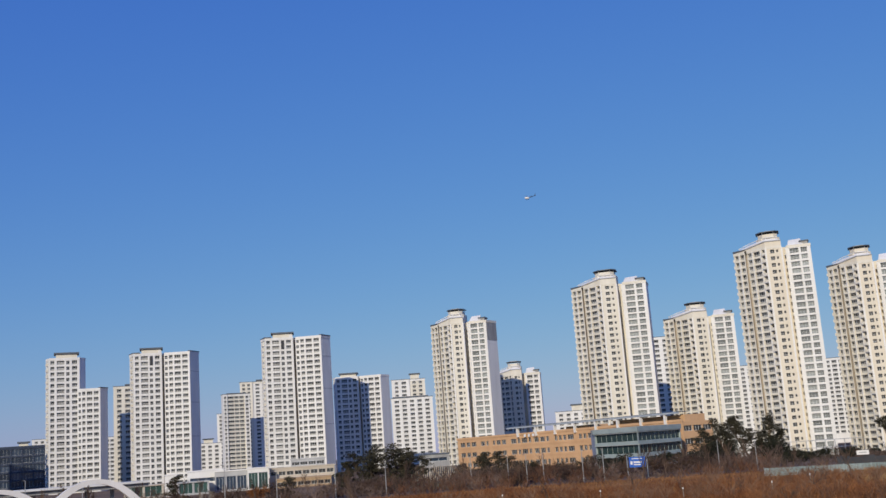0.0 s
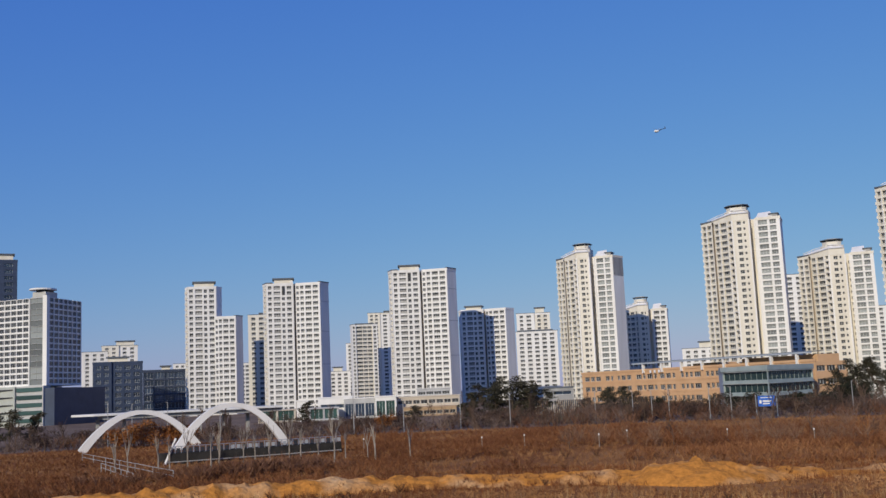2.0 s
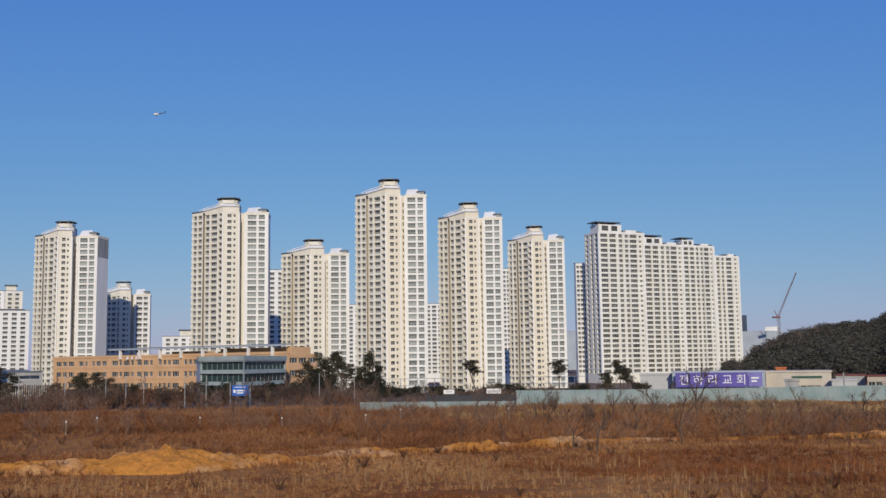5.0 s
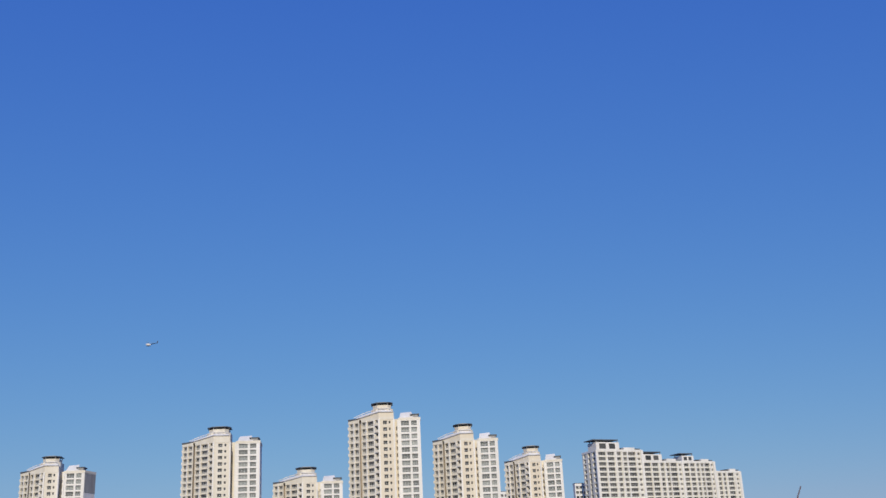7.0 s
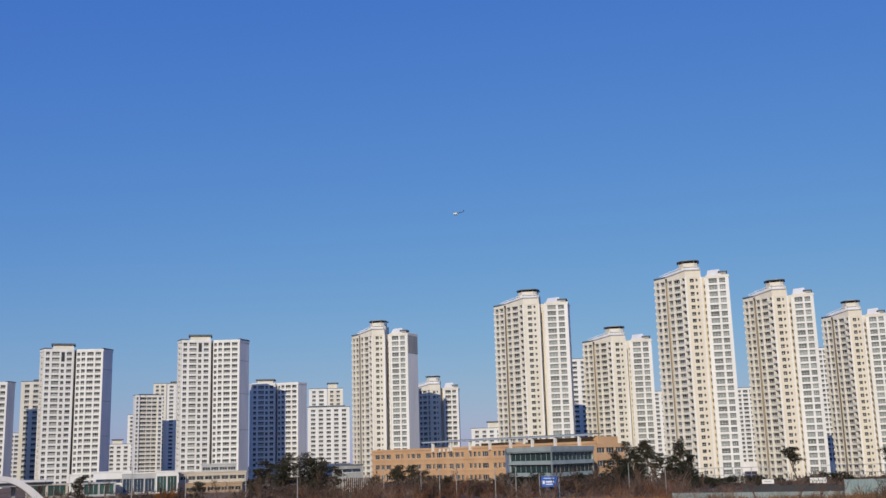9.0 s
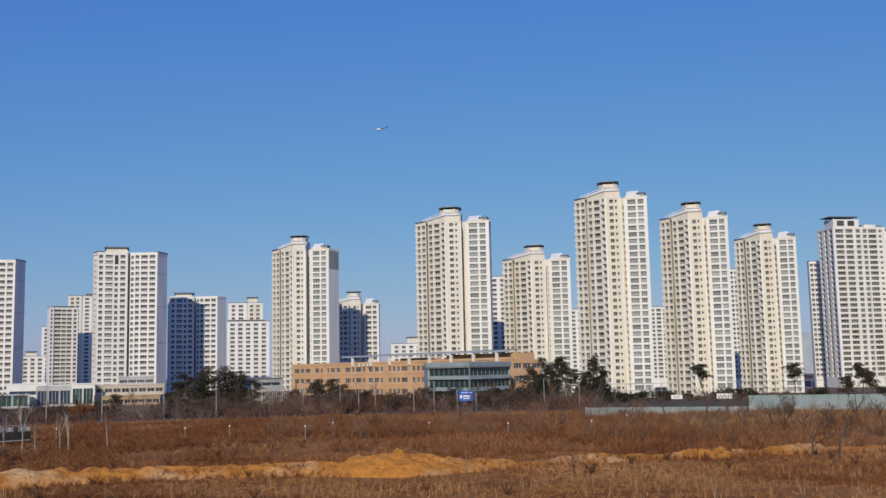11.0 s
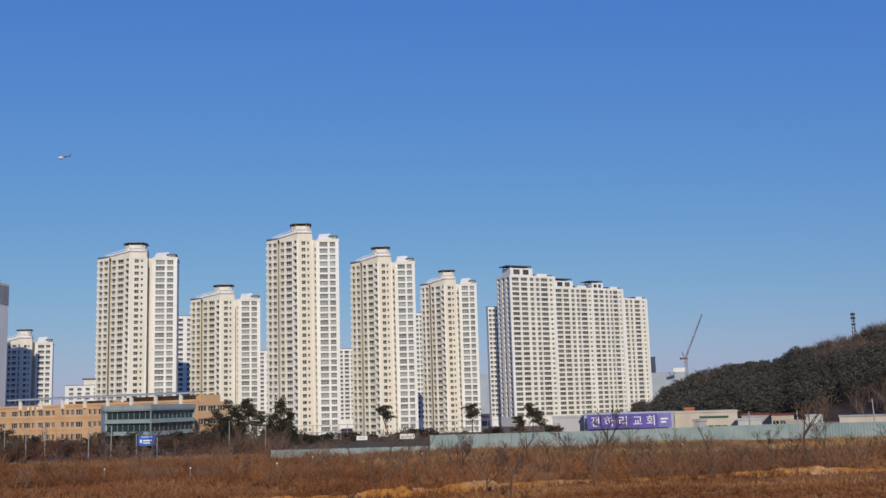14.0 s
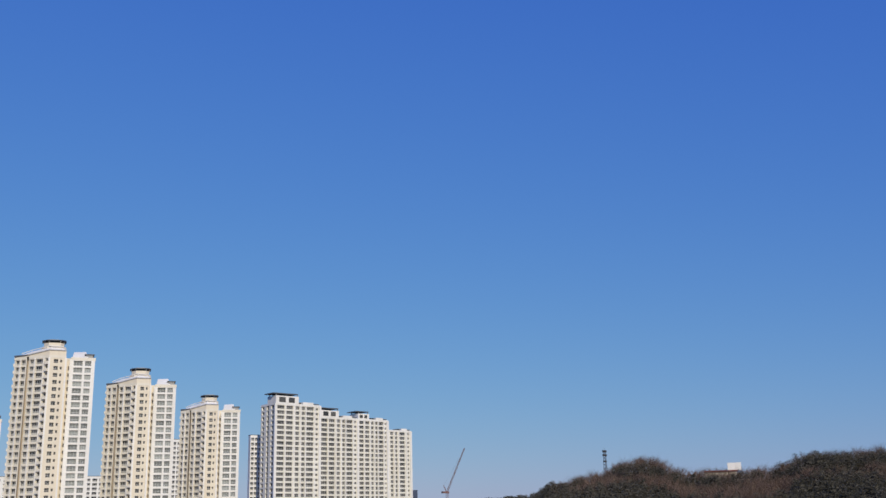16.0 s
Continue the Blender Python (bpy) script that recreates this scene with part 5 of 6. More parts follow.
shrub_row("rust_shrub", "rust-orange leafed shrub behind the footbridge", [(-32.3, 193, 3.6, 4), (-31.6, 191, 4.2, 5), (-30.9, 192, 4.6, 5), (-30.1, 190, 4.2, 5), (-29.4, 192, 3.6, 4), (-18.6, 216, 3.2, 3.4)], RUST_LEAF, 0.2)
shrub_row("brown_thicket", "leafless brown thicket beside the road", [(rd.uniform(-38, 8), 205 + 26 * rd.random(), 2.2 + 1.6 * rd.random(), 5.0) for _ in range(60)], BROWN_LEAF, 0.16, 200)

# woods on the hill
HILL_PINE = island_mat("hill_pine_crowns", [(0.040, 0.038, 0.030), (0.076, 0.070, 0.053), (0.14, 0.120, 0.094)])
HILL_BARE = island_mat("hill_bare_crowns", [(0.075, 0.050, 0.040), (0.14, 0.094, 0.072), (0.20, 0.145, 0.11)])


def woods():
    cs_p, rs_p, cs_b, tall = [], [], [], []
    n = 5400
    az = rng.uniform(28.0, 60, n)
    rr = 327 + (535 - 327) * rng.uniform(0, 1, n) ** 0.8
    for a, r in zip(az, rr):
        z = hill_height(a, r)
        p = spot(a, r)
        mix = 1.1 * noise.noise((p.x * 0.022, p.y * 0.022, 5)) + max(0.0, r - 485) / 60 * (a > 36.5) + (0.08 if r > 425 else -0.14)
        edge = a < 36
        if mix < 0.0 or (edge and rng.uniform() < 0.85):
            h = rng.uniform(5.5, 8.5) * (0.75 if edge else 1)
            for k in range(3):
                cs_p.append((p.x + rng.normal(0, 0.8), p.y + rng.normal(0, 0.8), z + h * (0.45 + 0.22 * k)))
                rs_p.append((2.7 - 0.65 * k, h * 0.17))
        else:
            cs_b.append((p.x, p.y, z))
            tall.append(rng.uniform(5.0, 8.5))
    tagged(new("pine_woods", tri_mesh("pine_woods", leaf_cloud(cs_p, rs_p, 46, 0.42), HILL_PINE)), "dark pine woods covering the low hill", "woods", kind="stuff")
    c = np.array(cs_b)
    t = np.array(tall)
    tris = np.concatenate([sprays(c[:, 0], c[:, 1], c[:, 2] + t * 0.18, 46, t * 0.9, t * 0.5, 0.12), blades(c[:, 0], c[:, 1], c[:, 2], 3, t * 0.8, 0.5, 0.32)])
    tagged(new("bare_woods", tri_mesh("bare_woods", tris, HILL_BARE)), "leafless grey-brown woods on the hill", "woods", kind="stuff")


woods()

# ---- footbridge ----
def footbridge():
    A, B = spot(-29.8, 133), spot(-20.7, 141)
    d = B - A
    L = d.length
    root = thing("footbridge", "dark concrete footbridge deck with pale railing", "footbridge", A, math.degrees(math.atan2(d.y, d.x)))
    b = Build()
    b.box(-0.5, L, 0.6, 3.4, -0.4, 1.4, mat("dark_concrete", (0.05, 0.045, 0.04), (0.03, 0.028, 0.025), 0.8, 0.9))
    b.part("deck", root, "dark concrete deck")
    b = Build()
    b.box(-0.4, L - 0.1, 0.45, 0.59, 0.3, 0.42, CONCRETE)
    b.part("kerb", root, "pale kerb along the deck")
    n = 30
    pale = mat("pale_railing", (0.42, 0.43, 0.43), (0.32, 0.33, 0.33), 1.0, 0.5)
    for i in range(n):
        p = Build()
        x = L * i / n
        p.box(x, x + 0.1, 0.62, 0.72, 1.4, 2.15, STEEL)
        p.part("post", root)
        q = Build()
        q.box(x + 0.2, x + L / n - 0.1, 0.64, 0.69, 1.5, 2.0, pale if i > 8 and i % 3 else DARK)
        q.part("railing_panel", root)
    h = Build()
    h.box(0, L, 0.6, 0.74, 2.15, 2.23, STEEL)
    h.part("handrail", root)
    h = Build()
    h.beam((-0.7, 0.5, -0.4), (0.9, 0.5, 3.2), 0.16, 0.14, WHITE, 6)
    h.part("strut", root, "white slanting end strut")


footbridge()


def ramp_rail(az0, az1, r0, r1, z0, z1):
    A, B = spot(az0, r0), spot(az1, r1)
    root = thing("ramp_railing", "low grey pipe railing beside the footbridge ramp", "railing", A, 0, "ramp railings")
    d = B - A
    for zz in (0.5, 1.0):
        b = Build()
        b.beam((0, 0, z0 + zz), d + Vector((0, 0, z1 + zz)), 0.04, 0.04, CONCRETE, 6)
        b.part("rail", root)
    for i in range(7):
        p = d * (i / 6)
        b = Build()
        b.beam((p.x, p.y, -0.2), (p.x, p.y, z0 + (z1 - z0) * i / 6 + 1.0), 0.045, 0.045, CONCRETE, 6)
        b.part("post", root)


ramp_rail(-34.15, -29.64, 158, 107, 0.0, 0.0)
ramp_rail(-33.23, -31.66, 129, 107, 0.0, 0.0)


def canopy():
    A, B = spot(-34.55, 236), spot(-23.9, 246)
    d = B - A
    L = d.length
    root = thing("station_canopy", "long flat white canopy roof on columns", "canopy", A, math.degrees(math.atan2(d.y, d.x)))
    z = up(-0.66, 240)
    b = Build()
    b.prism([(0, 2), (4, 0), (L, 0), (L, 9), (4, 9), (0, 5)], z + 0.35, z + 0.8, WHITE)
    b.part("roof", root)
    u = Build()
    u.box(6, L, 0.8, 8, z - 0.5, z + 0.34, CONCRETE)
    u.part("soffit_beam", root, "grey beam under the roof")
    for i in range(8):
        c = Build()
        x = 5 + i * (L - 7) / 7
        c.box(x, x + 0.7, 3.5, 4.3, 0, z - 0.52, CONCRETE)
        c.part("column", root)


canopy()


# ---- low buildings ----
def low_block(name, label, az0, az1, r, h, wall, cols=(), fl=1, pane=None, depth=12, turn=0.0, win_h=1.3, sill=1.0, roof=None, category="low building"):
    chain = [(-10, 0), (10, 0)]
    at, rot, k = site(chain, r, az0, az1, turn)
    root = thing(name, label, category, at, rot)
    b = Build()
    x = 10 * k
    sp = facade(b, (-x, 0), (x, 0), 0, fl, h / fl, list(cols), wall, win_h=win_h, sill=sill)
    for p, q in (((x, 0), (x, depth)), ((x, depth), (-x, depth)), ((-x, depth), (-x, 0))):
        b.face([(*p, 0), (*q, 0), (*q, h), (*p, h)], wall)
    b.face([(-x, 0, h), (x, 0, h), (x, depth, h), (-x, depth, h)], roof or CONCRETE)
    b.part("wall", root)
    e = Build()
    e.box(-x - 0.2, x + 0.2, -0.2, depth + 0.2, h, h + 0.35, roof or wall)
    e.part("roof_edge", root)
    if sp:
        put_windows(root, sp, pane or GLASS, "plain")
    return root


BEIGE = mat("beige_render", (0.58, 0.50, 0.40), (0.50, 0.43, 0.34), 0.3, 0.85)
TAN_BRICK = mat("tan_brick", (0.46, 0.32, 0.19), (0.40, 0.27, 0.16), 0.3, 0.85, fine=0.1, fine_scale=6)
low_block("museum_hall", "pale beige two-storey hall with a row of windows", -17.75, -14.3, 330, up(-0.36, 330), BEIGE, [2.0] * 8, 1, win_h=1.2, sill=3.6)
low_block("brick_annex", "tan brick annex with small windows", -17.4, -14.5, 318, up(-0.95, 318), TAN_BRICK, [1.6] * 8, 1, win_h=1.1, sill=0.6)
low_block("roof_house", "grey rooftop plant house with windows", -16.6, -14.8, 336, up(0.05, 336), GREY_PAINT, [1.6] * 4, 1, win_h=1.0, sill=6.3)
# dark panes stand in for the shaded void below the roof slab
low_block("white_hall", "low exhibition hall with dark panes for the shaded void under its white roof slab", -20.6, -18.9, 326, up(-0.3, 326), GREY_PAINT, [3.4] * 3, 1, BLUE_GLASS, win_h=4.0, sill=0.6, roof=WHITE)
low_block("white_roof_hall", "white low hall with dark band of windows", -22.0, -20.1, 334, up(-0.2, 334), WHITE, [14.0], 1, BLUE_GLASS, win_h=1.2, sill=3.4)
low_block("glass_hall", "glazed entrance hall with white frame", -18.9, -17.8, 324, up(-0.26, 324), WHITE, [2.6, 2.6], 1, GREEN_GLASS, win_h=4.6, sill=0.5)
low_block("white_pylon", "tall plain pale wall block", -23.15, -22.55, 322, up(-0.3, 322), WHITE, depth=5)
low_block("green_hall", "low hall with green-glazed front", -22.5, -20.9, 320, up(-0.75, 320), GREY_PAINT, [4.0, 4.0], 1, GREEN_GLASS, win_h=3.4, sill=0.5)
low_block("green_annex", "low green-glazed annex with beige roof edge", -25.2, -23.2, 322, up(-0.75, 322), BEIGE, [4.0, 4.0], 1, GREEN_GLASS, win_h=3.2, sill=0.5)
low_block("dark_hall", "dark grey hall with flat roof", -9.75, -8.1, 300, up(-0.2, 300), CONCRETE, [6.0], 1, BLUE_GLASS, win_h=1.0, sill=4.8, roof=ROOF)


def slat_screen():
    A, B = spot(-10.2, 282), spot(-7.5, 282)
    d = B - A
    L = d.length
    root = thing("slat_screen", "screen wall of pale upright slats", "screen", A, math.degrees(math.atan2(d.y, d.x)))
    h = up(-0.82, 282)
    w = Build()
    w.box(0, L, 0.5, 6, 0, h - 0.2, SLATE)
    w.part("back_wall", root, "dark wall behind the slats")
    for i in range(26):
        b = Build()
        x = L * i / 26
        b.box(x, x + 0.2, 0, 0.35, 0, h, BROWN_PAINT_AND_SHADE)
        b.part("slat", root)


slat_screen()


def hoarding():
    A, B = spot(11.9, 184), spot(16.8, 181)
    d = B - A
    L = d.length
    root = thing("dark_hoarding", "dark hoarding with two small white boards", "hoarding", A, math.degrees(math.atan2(d.y, d.x)))
    h = up(-1.6, 182)
    for i in range(8):
        b = Build()
        b.box(L * i / 8 + 0.02, L * (i + 1) / 8 - 0.02, 0, 0.08, -0.2, h - 0.45 - 0.2 * (i % 2), DARK)
        b.part("panel", root)
    for f0, f1, z0, z1 in ((0.20, 0.32, h - 0.35, h + 0.35), (0.68, 0.84, h - 0.35, h + 0.5)):
        b = Build()
        b.box(L * f0, L * f1, -0.12, -0.03, z0, z1, WHITE)
        s = b.part("board", root, "white board with a dark line of writing")
        b = Build()
        b.box(L * (f0 + (f1 - f0) * 0.2), L * (f0 + (f1 - f0) * 0.8), -0.135, -0.122, (z0 + z1) / 2 - 0.1, (z0 + z1) / 2 + 0.1, GREY_PAINT)
        b.part("writing", s)


hoarding()


def net_frame(az0, az1, r, h):
    A, B = spot(az0, r), spot(az1, r)
    d = B - A
    L = d.length
    root = thing("net_frame", "grey steel ball-court fence frame", "fence", A, math.degrees(math.atan2(d.y, d.x)), "ball court fences")
    for i in range(9):
        b = Build()
        x = L * i / 8
        b.beam((x, 0, 0), (x, 0, h), 0.09, 0.09, STEEL, 6)
        b.part("post", root)
    for z in (h, h * 0.5):
        b = Build()
        b.beam((0, 0, z), (L, 0, z), 0.07, 0.07, STEEL, 6)
        b.part("rail", root)


net_frame(9.6, 13.3, 276, 3.6)
net_frame(15.8, 20.6, 280, 3.6)

def mesh_fence():
    A, B = spot(-9.9, 214), spot(-7.2, 214)
    d = B - A
    L = d.length
    root = thing("mesh_fence", "low green mesh fence on posts", "fence", A, math.degrees(math.atan2(d.y, d.x)))
    green = mat("fence_green", (0.10, 0.20, 0.16), (0.08, 0.15, 0.12), 0.8, 0.6)
    for i in range(6):
        x = L * i / 5
        b = Build()
        b.beam((x, 0, 0), (x, 0, 1.6), 0.06, 0.06, green, 6)
        b.part("post", root)
        if i < 5:
            b = Build()
            for z in (0.3, 0.7, 1.1, 1.5):
                b.beam((x, 0, z), (x + L / 5, 0, z), 0.035, 0.035, green, 4)
            for k in range(1, 8):
                b.beam((x + L / 40 * k, 0, 0.2), (x + L / 40 * k, 0, 1.5), 0.025, 0.025, green, 3)
            b.part("mesh_panel", root)


mesh_fence()


# ---- road furniture ----
def lamp_post(az, r, h, label="slim grey street lamp post"):
    root = thing("street_lamp", label, "street lamp", spot(az, r), rd.choice((0, 180)), "street lamps")
    b = Build()
    b.beam((0, 0, 0), (0, 0, h), 0.10, 0.06, CONCRETE, 8)
    b.part("pole", root)
    b = Build()
    b.beam((0, 0, h - 0.05), (0.35, 0, h + 0.05), 0.05, 0.04, CONCRETE, 6)
    b.part("arm", root)
    b = Build()
    b.box(0.3, 0.62, -0.1, 0.1, h, h + 0.12, DARK)
    b.part("lamp_head", root)


for az, h in ((-7.0, 5.9), (-5.0, 5.7), (-4.0, 5.7), (-3.1, 5.8), (-1.0, 5.7), (0.1, 5.8), (6.1, 6.0), (-9.2, 6.2), (-11.6, 6.4), (-14.3, 6.4), (-17.4, 6.2), (-20.1, 7.8), (8.0, 5.6), (-32.9, 8.0), (-31.7, 7.6), (-29.9, 7.6), (-27.2, 6.6)):
    lamp_post(az, 206 if az > -15 else 200, h)


def pole(az, r, h, lean):
    root = thing("utility_pole", "plain pale concrete pole behind the fence", "utility pole", spot(az, r), 0, "utility poles")
    b = Build()
    b.beam((0, 0, -0.2), (-lean, 0, h), 0.16, 0.10, CONCRETE, 8)
    b.part("shaft", root)
    b = Build()
    b.beam((-lean - 0.35, 0, h - 0.5), (-lean + 0.35, 0, h - 0.5), 0.05, 0.05, STEEL, 5)
    b.part("cross_arm", root)


for az, h, lean in ((39.88, 6.7, 0.35), (41.98, 6.0, 0.3), (33.8, 4.8, 0.1), (36.2, 4.8, 0.15)):
    pole(az, 216, h, lean)


def road_sign():
    A, B = spot(1.32, 205), spot(2.44, 205)
    root = thing("road_sign", "blue road direction sign on two steel posts", "road sign", A, -2)
    L = (B - A).length
    for x in (0.15, L - 0.15):
        b = Build()
        b.beam((x, 0, 0), (x, 0, 4.15), 0.11, 0.11, STEEL, 8)
        b.part("post", root)
    blue = mat("sign_blue", (0.02, 0.13, 0.50), (0.02, 0.10, 0.42), 0.8, 0.4)
    b = Build()
    b.box(0.5, L - 0.4, -0.2, -0.12, 1.95, 3.9, blue)
    p = b.part("sign_board", root)
    for x0, x1, z0, z1 in ((0.75, 1.15, 2.5, 3.1), (1.35, 2.9, 2.75, 3.05), (1.35, 2.6, 2.35, 2.55), (1.0, 3.0, 3.5, 3.62)):
        b = Build()
        b.box(x0, x1, -0.215, -0.202, z0, z1, WHITE)
        b.part("writing", p)


road_sign()


def stake(az, r, h):
    root = thing("marker_stake", "thin marker stake with a white cap in the field", "stake", ground_at(spot(az, r)), 0, "marker stakes")
    b = Build()
    b.beam((0, 0, -0.2), (0, 0, h), 0.05, 0.04, PALE_BARK, 6)
    b.part("stick", root)
    b = Build()
    b.beam((0, 0, h), (0, 0, h + 0.2), 0.075, 0.07, WHITE, 8)
    b.part("cap", root, "white plastic cap")


for az, r in ((-13.2, 128), (-10.9, 130), (-6.9, 126), (-5.4, 134), (-0.2, 132), (4.1, 126), (8.6, 128), (10.5, 140), (-19.6, 140), (16.4, 140), (24.9, 148), (35.7, 150), (30.3, 146)):
    stake(az, r, 1.5)

# ---- sheds and banner beyond the fence ----
low_block("grey_container", "pale grey container beside the banner", 23.5, 25.35, 250, up(-0.82, 250), GREY_PAINT, depth=6)
low_block("banner_shed", "long shed that carries the banner", 25.2, 29.95, 246, up(-0.72, 246), HAZE_GREY, depth=8, turn=0)
low_block("white_warehouse", "plain pale warehouse with flat roof", 29.98, 33.2, 250, up(-0.75, 250), BEIGE, depth=14)
low_block("beige_shed", "small beige shed with green roof edge", 31.3, 32.7, 236, up(-1.05, 236), BEIGE, [1.2] * 4, 1, win_h=1.2, sill=0.6, depth=5, roof=mat("green_roof", (0.05, 0.12, 0.08)))
low_block("grey_shed", "small grey concrete storage shed", 30.9, 31.6, 234, up(-1.2, 234), CONCRETE, depth=5)
RUST_ROOF = mat("rust_red_roof", (0.20, 0.05, 0.035), (0.14, 0.05, 0.04), 0.6, 0.8)
low_block("red_roof_shed", "low shed with rust-red roof", 33.4, 34.8, 262, up(-0.95, 262), CONCRETE, depth=7, roof=RUST_ROOF)
low_block("red_roof_house", "low house with rust-red roof", 34.9, 36.0, 258, up(-1.0, 258), BROWN_PAINT_AND_SHADE, [1.4] * 3, 1, win_h=1.0, sill=1.0, depth=7, roof=RUST_ROOF)
low_block("white_shed", "small white painted storage shed", 33.2, 34.4, 244, up(-1.2, 244), GREY_PAINT, depth=5)
low_block("pale_store", "small pale grey painted store building", 36.6, 37.4, 262, up(-1.08, 262), GREY_PAINT, depth=6)
low_block("long_white_shed", "long low whitewashed storage shed", 38.2, 40.6, 268, up(-1.15, 268), BEIGE, depth=6, roof=CONCRETE)
low_block("brown_shed", "small brown corrugated metal shed", 35.6, 36.6, 246, up(-1.35, 246), BROWN_PAINT_AND_SHADE, depth=5)
low_block("roof_tank_cabin", "small orange cabin on the warehouse roof side", 30.5, 31.0, 266, up(-0.55, 266), mat("orange_paint", (0.55, 0.16, 0.04), (0.45, 0.13, 0.04), 1.0, 0.6), depth=3)


def banner():
    A, B = spot(25.35, 244.5), spot(29.8, 244.5)
    d = B - A
    L = d.length
    root = thing("purple_banner", "long purple banner with white Korean lettering", "banner", A + Vector((0, 0, up(-1.48, 244))), math.degrees(math.atan2(d.y, d.x)))
    h = up(-0.72, 244) - up(-1.48, 244)
    purple = mat("purple_banner_cloth", (0.13, 0.10, 0.36), (0.10, 0.08, 0.30), 0.5, 0.7)
    b = Build()
    b.box(0, L * 0.84, -0.05, 0.0, 0, h, purple)
    b.part("cloth", root)
    b = Build()
    b.box(L * 0.845, L, -0.05, 0.0, 0, h, mat("pale_purple_cloth", (0.22, 0.20, 0.46), (0.18, 0.16, 0.40), 0.5, 0.7))
    cl = b.part("end_cloth", root, "paler purple end sheet")
    for k in range(2):
        b = Build()
        b.box(L * 0.875, L * (0.96 - 0.02 * k), -0.07, -0.055, h * (0.55 - 0.22 * k), h * (0.66 - 0.22 * k), WHITE)
        b.part("writing", cl)
    for ch, f in (("전", 0.04), ("하", 0.205), ("리", 0.37), ("교", 0.54), ("회", 0.70)):
        cu = bpy.data.curves.new("letter", "FONT")
        cu.body, cu.size, cu.extrude = ch, h * 0.78, 0.01
        cu.materials.append(WHITE)
        t = new("letter", cu)
        t.parent = root
        t.matrix_local = pose(L * f, -0.08, h * 0.22, 90, 0, 0)


banner()


# ---- far things ----
low_block("far_office", "hazy grey far office block", 28.2, 29.15, 950, up(2.25, 950), SLATE, category="office building")
# the haze over these two blocks is mixed into their pale wall colour
low_block("far_hall", "hazy pale grey far block", 28.4, 30.95, 930, up(1.4, 930), HAZE_GREY, category="office building")
low_block("far_block", "hazy grey far block between towers", 19.5, 20.3, 900, up(1.6, 900), HAZE_GREY, category="office building")
low_block("far_white_cabin", "white cabin on top of the far block", 30.05, 30.7, 946, up(1.62, 946), WHITE, category="cabin")


def tower_crane():
    r = 900
    p = spot(30.75, r)
    root = thing("tower_crane", "red and white luffing tower crane", "crane", p, 0)
    red = mat("crane_red", (0.19, 0.10, 0.085), (0.16, 0.08, 0.07), 1.0, 0.6)
    z0, z1 = 0, up(2.1, r)

    def lattice(a, c, w0, w1, n, name, parent):
        b = Build()
        a, c = Vector(a), Vector(c)
        d = (c - a).normalized()
        u = d.cross(Vector((0, 1, 0))).normalized()
        v = Vector((0, 1, 0))
        pr = None
        for i in range(n + 1):
            t = i / n
            w = w0 + (w1 - w0) * t
            m = a + (c - a) * t
            ring = [m + u * w + v * w, m + u * w - v * w, m - u * w - v * w, m - u * w + v * w]
            if pr:
                for k in range(4):
                    b.beam(pr[k], ring[k], 0.10, 0.10, red, 4)
                    b.beam(pr[k], ring[(k + 1) % 4], 0.05, 0.05, red, 3)
            pr = ring
        return b.part(name, parent)

    lattice((0, 0, z0), (0, 0, z1), 0.9, 0.9, 24, "mast", root)
    tip = spot(31.74, r) - p
    lattice((0, 0, z1 + 1), (tip.x, tip.y, up(4.42, r)), 0.55, 0.3, 24, "jib", root)
    b = Build()
    b.box(-5.0, 1.2, -1.2, 1.2, z1 - 0.5, z1 + 1.0, red)
    b.part("counterweight", root)
    b = Build()
    b.beam((-1, 0, z1 + 1), (-3.5, 0, z1 + 6), 0.35, 0.3, red, 5)
    b.part("gantry", root)
    b = Build()
    b.beam((-3.5, 0, z1 + 6), (tip.x * 0.9, tip.y * 0.9, z1 + (up(4.42, r) - z1) * 0.9), 0.03, 0.03, DARK, 4)
    b.part("cable", root)


tower_crane()


def antenna():
    r = 505
    base = hill_height(39.26, r)
    root = thing("antenna_mast", "grey lattice antenna mast on the hill", "antenna mast", spot(39.26, r) + Vector((0, 0, base)), 0)
    h = up(4.2, r) - base
    for k in range(3):
        a = 2.1 * k
        b = Build()
        b.beam((1.1 * math.cos(a), 1.1 * math.sin(a), 0), (0.45 * math.cos(a), 0.45 * math.sin(a), h * 0.92), 0.16, 0.12, DARK, 5)
        b.part("leg", root)
    for i in range(10):
        b = Build()
        z = h * 0.09 * (i + 1)
        w = 0.85 - 0.5 * z / h
        b.box(-w, w, -w, w, z, z + 0.22, DARK)
        b.part("brace", root)
    for z, s, w in ((0.78, 1.05, 0.9), (0.88, 0.95, 1.0), (0.62, 0.8, 0.7)):
        b = Build()
        b.box(-s, s, -0.4, 0.4, h * z, h * z + w, DARK)
        b.part("antenna_panel", root)
    b = Build()
    b.beam((0, 0, h * 0.9), (0, 0, h), 0.08, 0.05, DARK, 5)
    b.part("rod", root)


antenna()


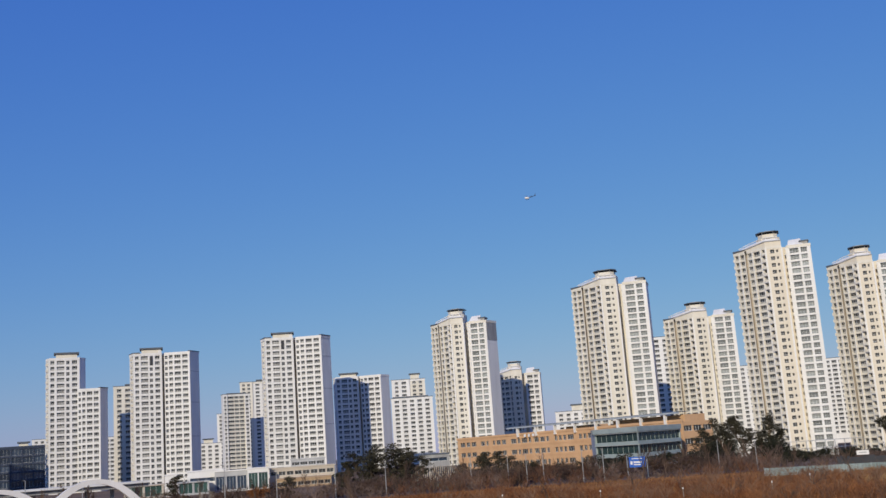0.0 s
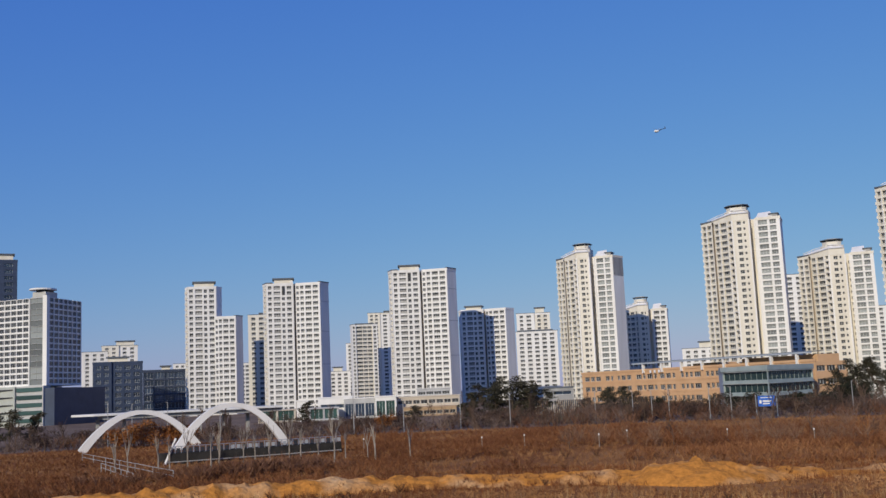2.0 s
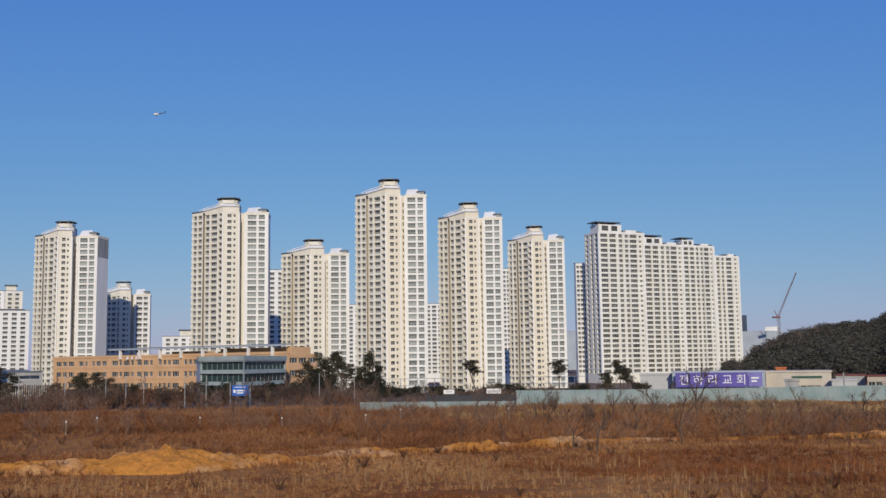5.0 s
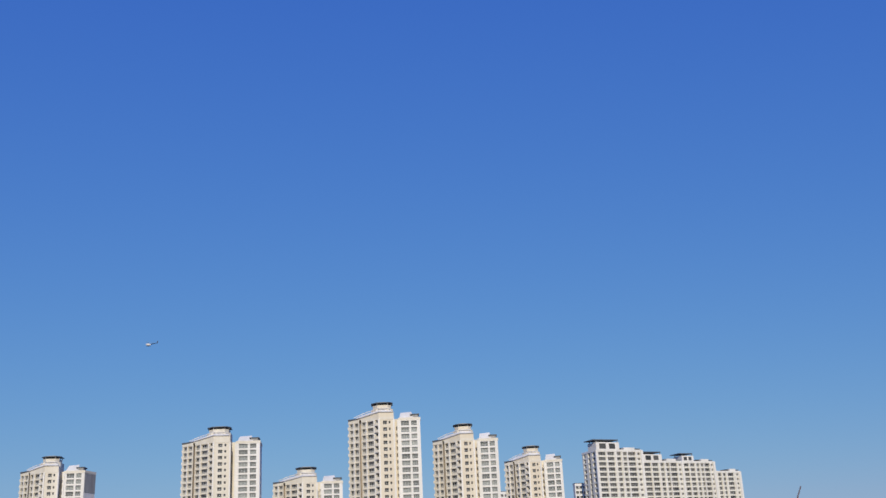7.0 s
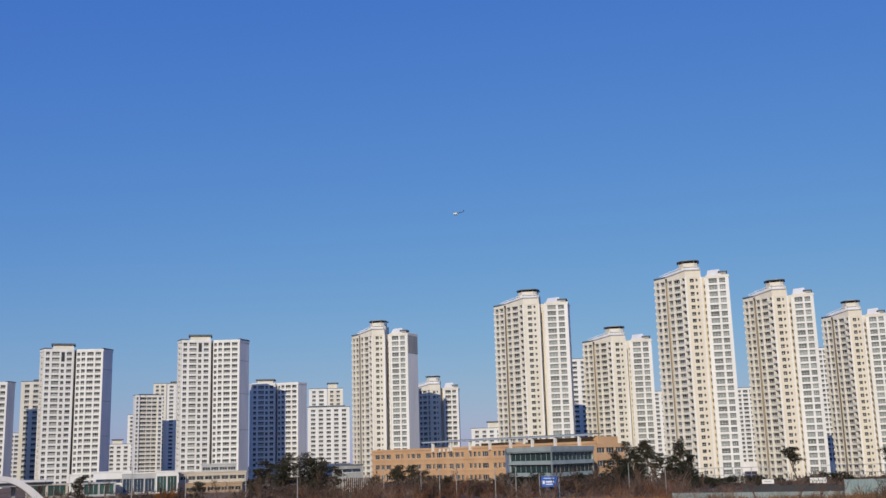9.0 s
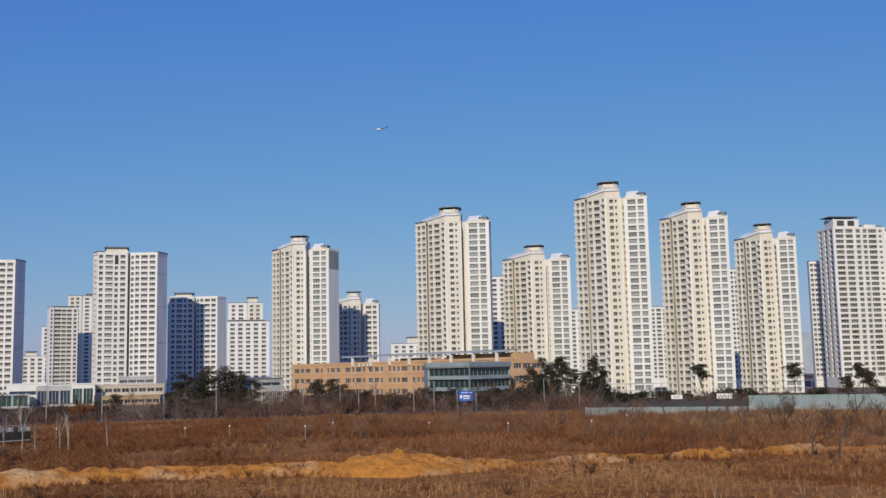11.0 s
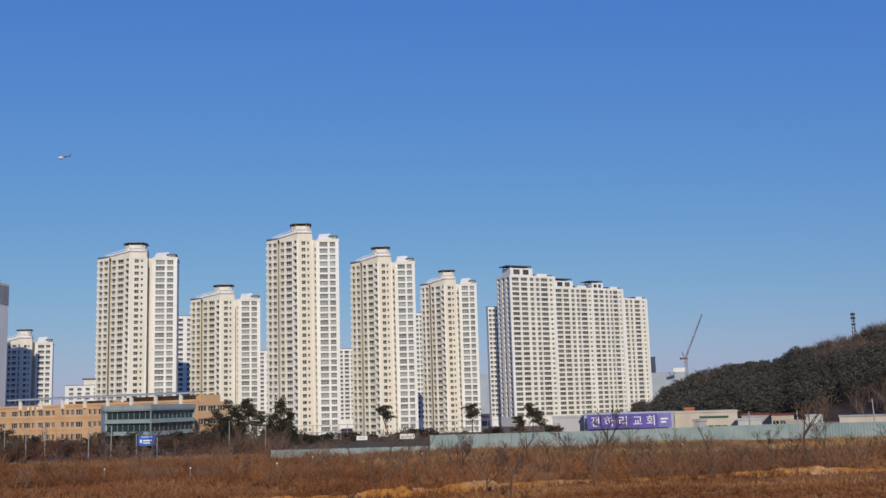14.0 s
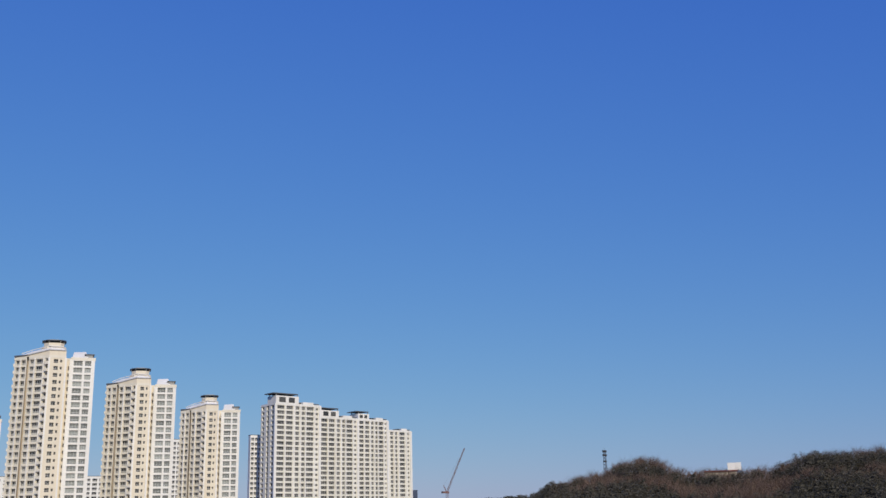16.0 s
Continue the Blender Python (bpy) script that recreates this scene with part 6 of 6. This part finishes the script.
def hill_house():
    r = 516
    z = hill_height(45.2, r)
    A = spot(44.4, r)
    d = spot(46.3, r) - A
    L = d.length
    root = thing("hilltop_house", "brown roofed lookout house with white box on top", "house", A + Vector((0, 0, z)), math.degrees(math.atan2(d.y, d.x)))
    top = up(2.75, r) - z
    b = Build()
    b.box(0, L * 0.85, 0, 7, 0, top, BEIGE)
    b.part("wall", root)
    b = Build()
    b.box(-0.6, L * 0.88, -0.8, 7.8, top, top + 0.6, RUST_ROOF)
    b.part("roof", root)
    b = Build()
    b.box(L * 0.62, L * 0.98, 1, 6, top + 0.6, up(3.2, r) - z, WHITE)
    b.part("roof_box", root, "white box on the roof")


hill_house()


def helicopter():
    r = 800
    root = thing("helicopter", "small white and dark helicopter high in the sky", "helicopter", spot(-2.7, r) + Vector((0, 0, up(13.35, r))), 15)
    root.scale = (0.75,) * 3
    b = Build()
    rings = []
    for i in range(9):
        t = i / 8
        x = -2.4 + 4.8 * t
        rad = 1.1 * math.sin(math.pi * (0.08 + 0.84 * t)) ** 0.6
        rings.append([(x, rad * math.cos(a), rad * 1.1 * math.sin(a)) for a in [2 * math.pi * k / 12 for k in range(12)]])
    for p, q in zip(rings, rings[1:]):
        for k in range(12):
            j = (k + 1) % 12
            b.face([p[k], q[k], q[j], p[j]], WHITE)
    b.face(list(reversed(rings[0])), WHITE)
    b.face(rings[-1], WHITE)
    b.part("cabin", root)
    b = Build()
    b.beam((2, 0, 0.4), (9, 0, 2.6), 0.5, 0.22, DARK, 8)
    b.part("tail_boom", root, "dark tail boom")
    b = Build()
    b.box(8.6, 9.4, -0.08, 0.08, 1.9, 4.4, DARK)
    b.part("tail_fin", root)
    b = Build()
    b.beam((0, 0, 1.0), (0, 0, 2.0), 0.2, 0.15, DARK, 6)
    b.part("rotor_mast", root)
    for k in range(3):
        a = radians(120 * k + 100)
        c = Build()
        u, v = Vector((math.cos(a), math.sin(a), 0)), Vector((-math.sin(a), math.cos(a), 0))
        pts = [v * 0.16, u * 5 + v * 0.16, u * 5 - v * 0.16, v * -0.16]
        c.prism([(p.x, p.y) for p in pts], 1.9, 1.97, GREY_PAINT)
        c.part("rotor_blade", root)
    for s in (-0.9, 0.9):
        c = Build()
        c.beam((-2, s, -1.5), (2, s, -1.5), 0.08, 0.08, DARK, 6)
        for x in (-1, 1):
            c.beam((x, s, -1.5), (x, s * 0.6, -0.7), 0.06, 0.06, DARK, 5)
        c.part("skid", root)


helicopter()
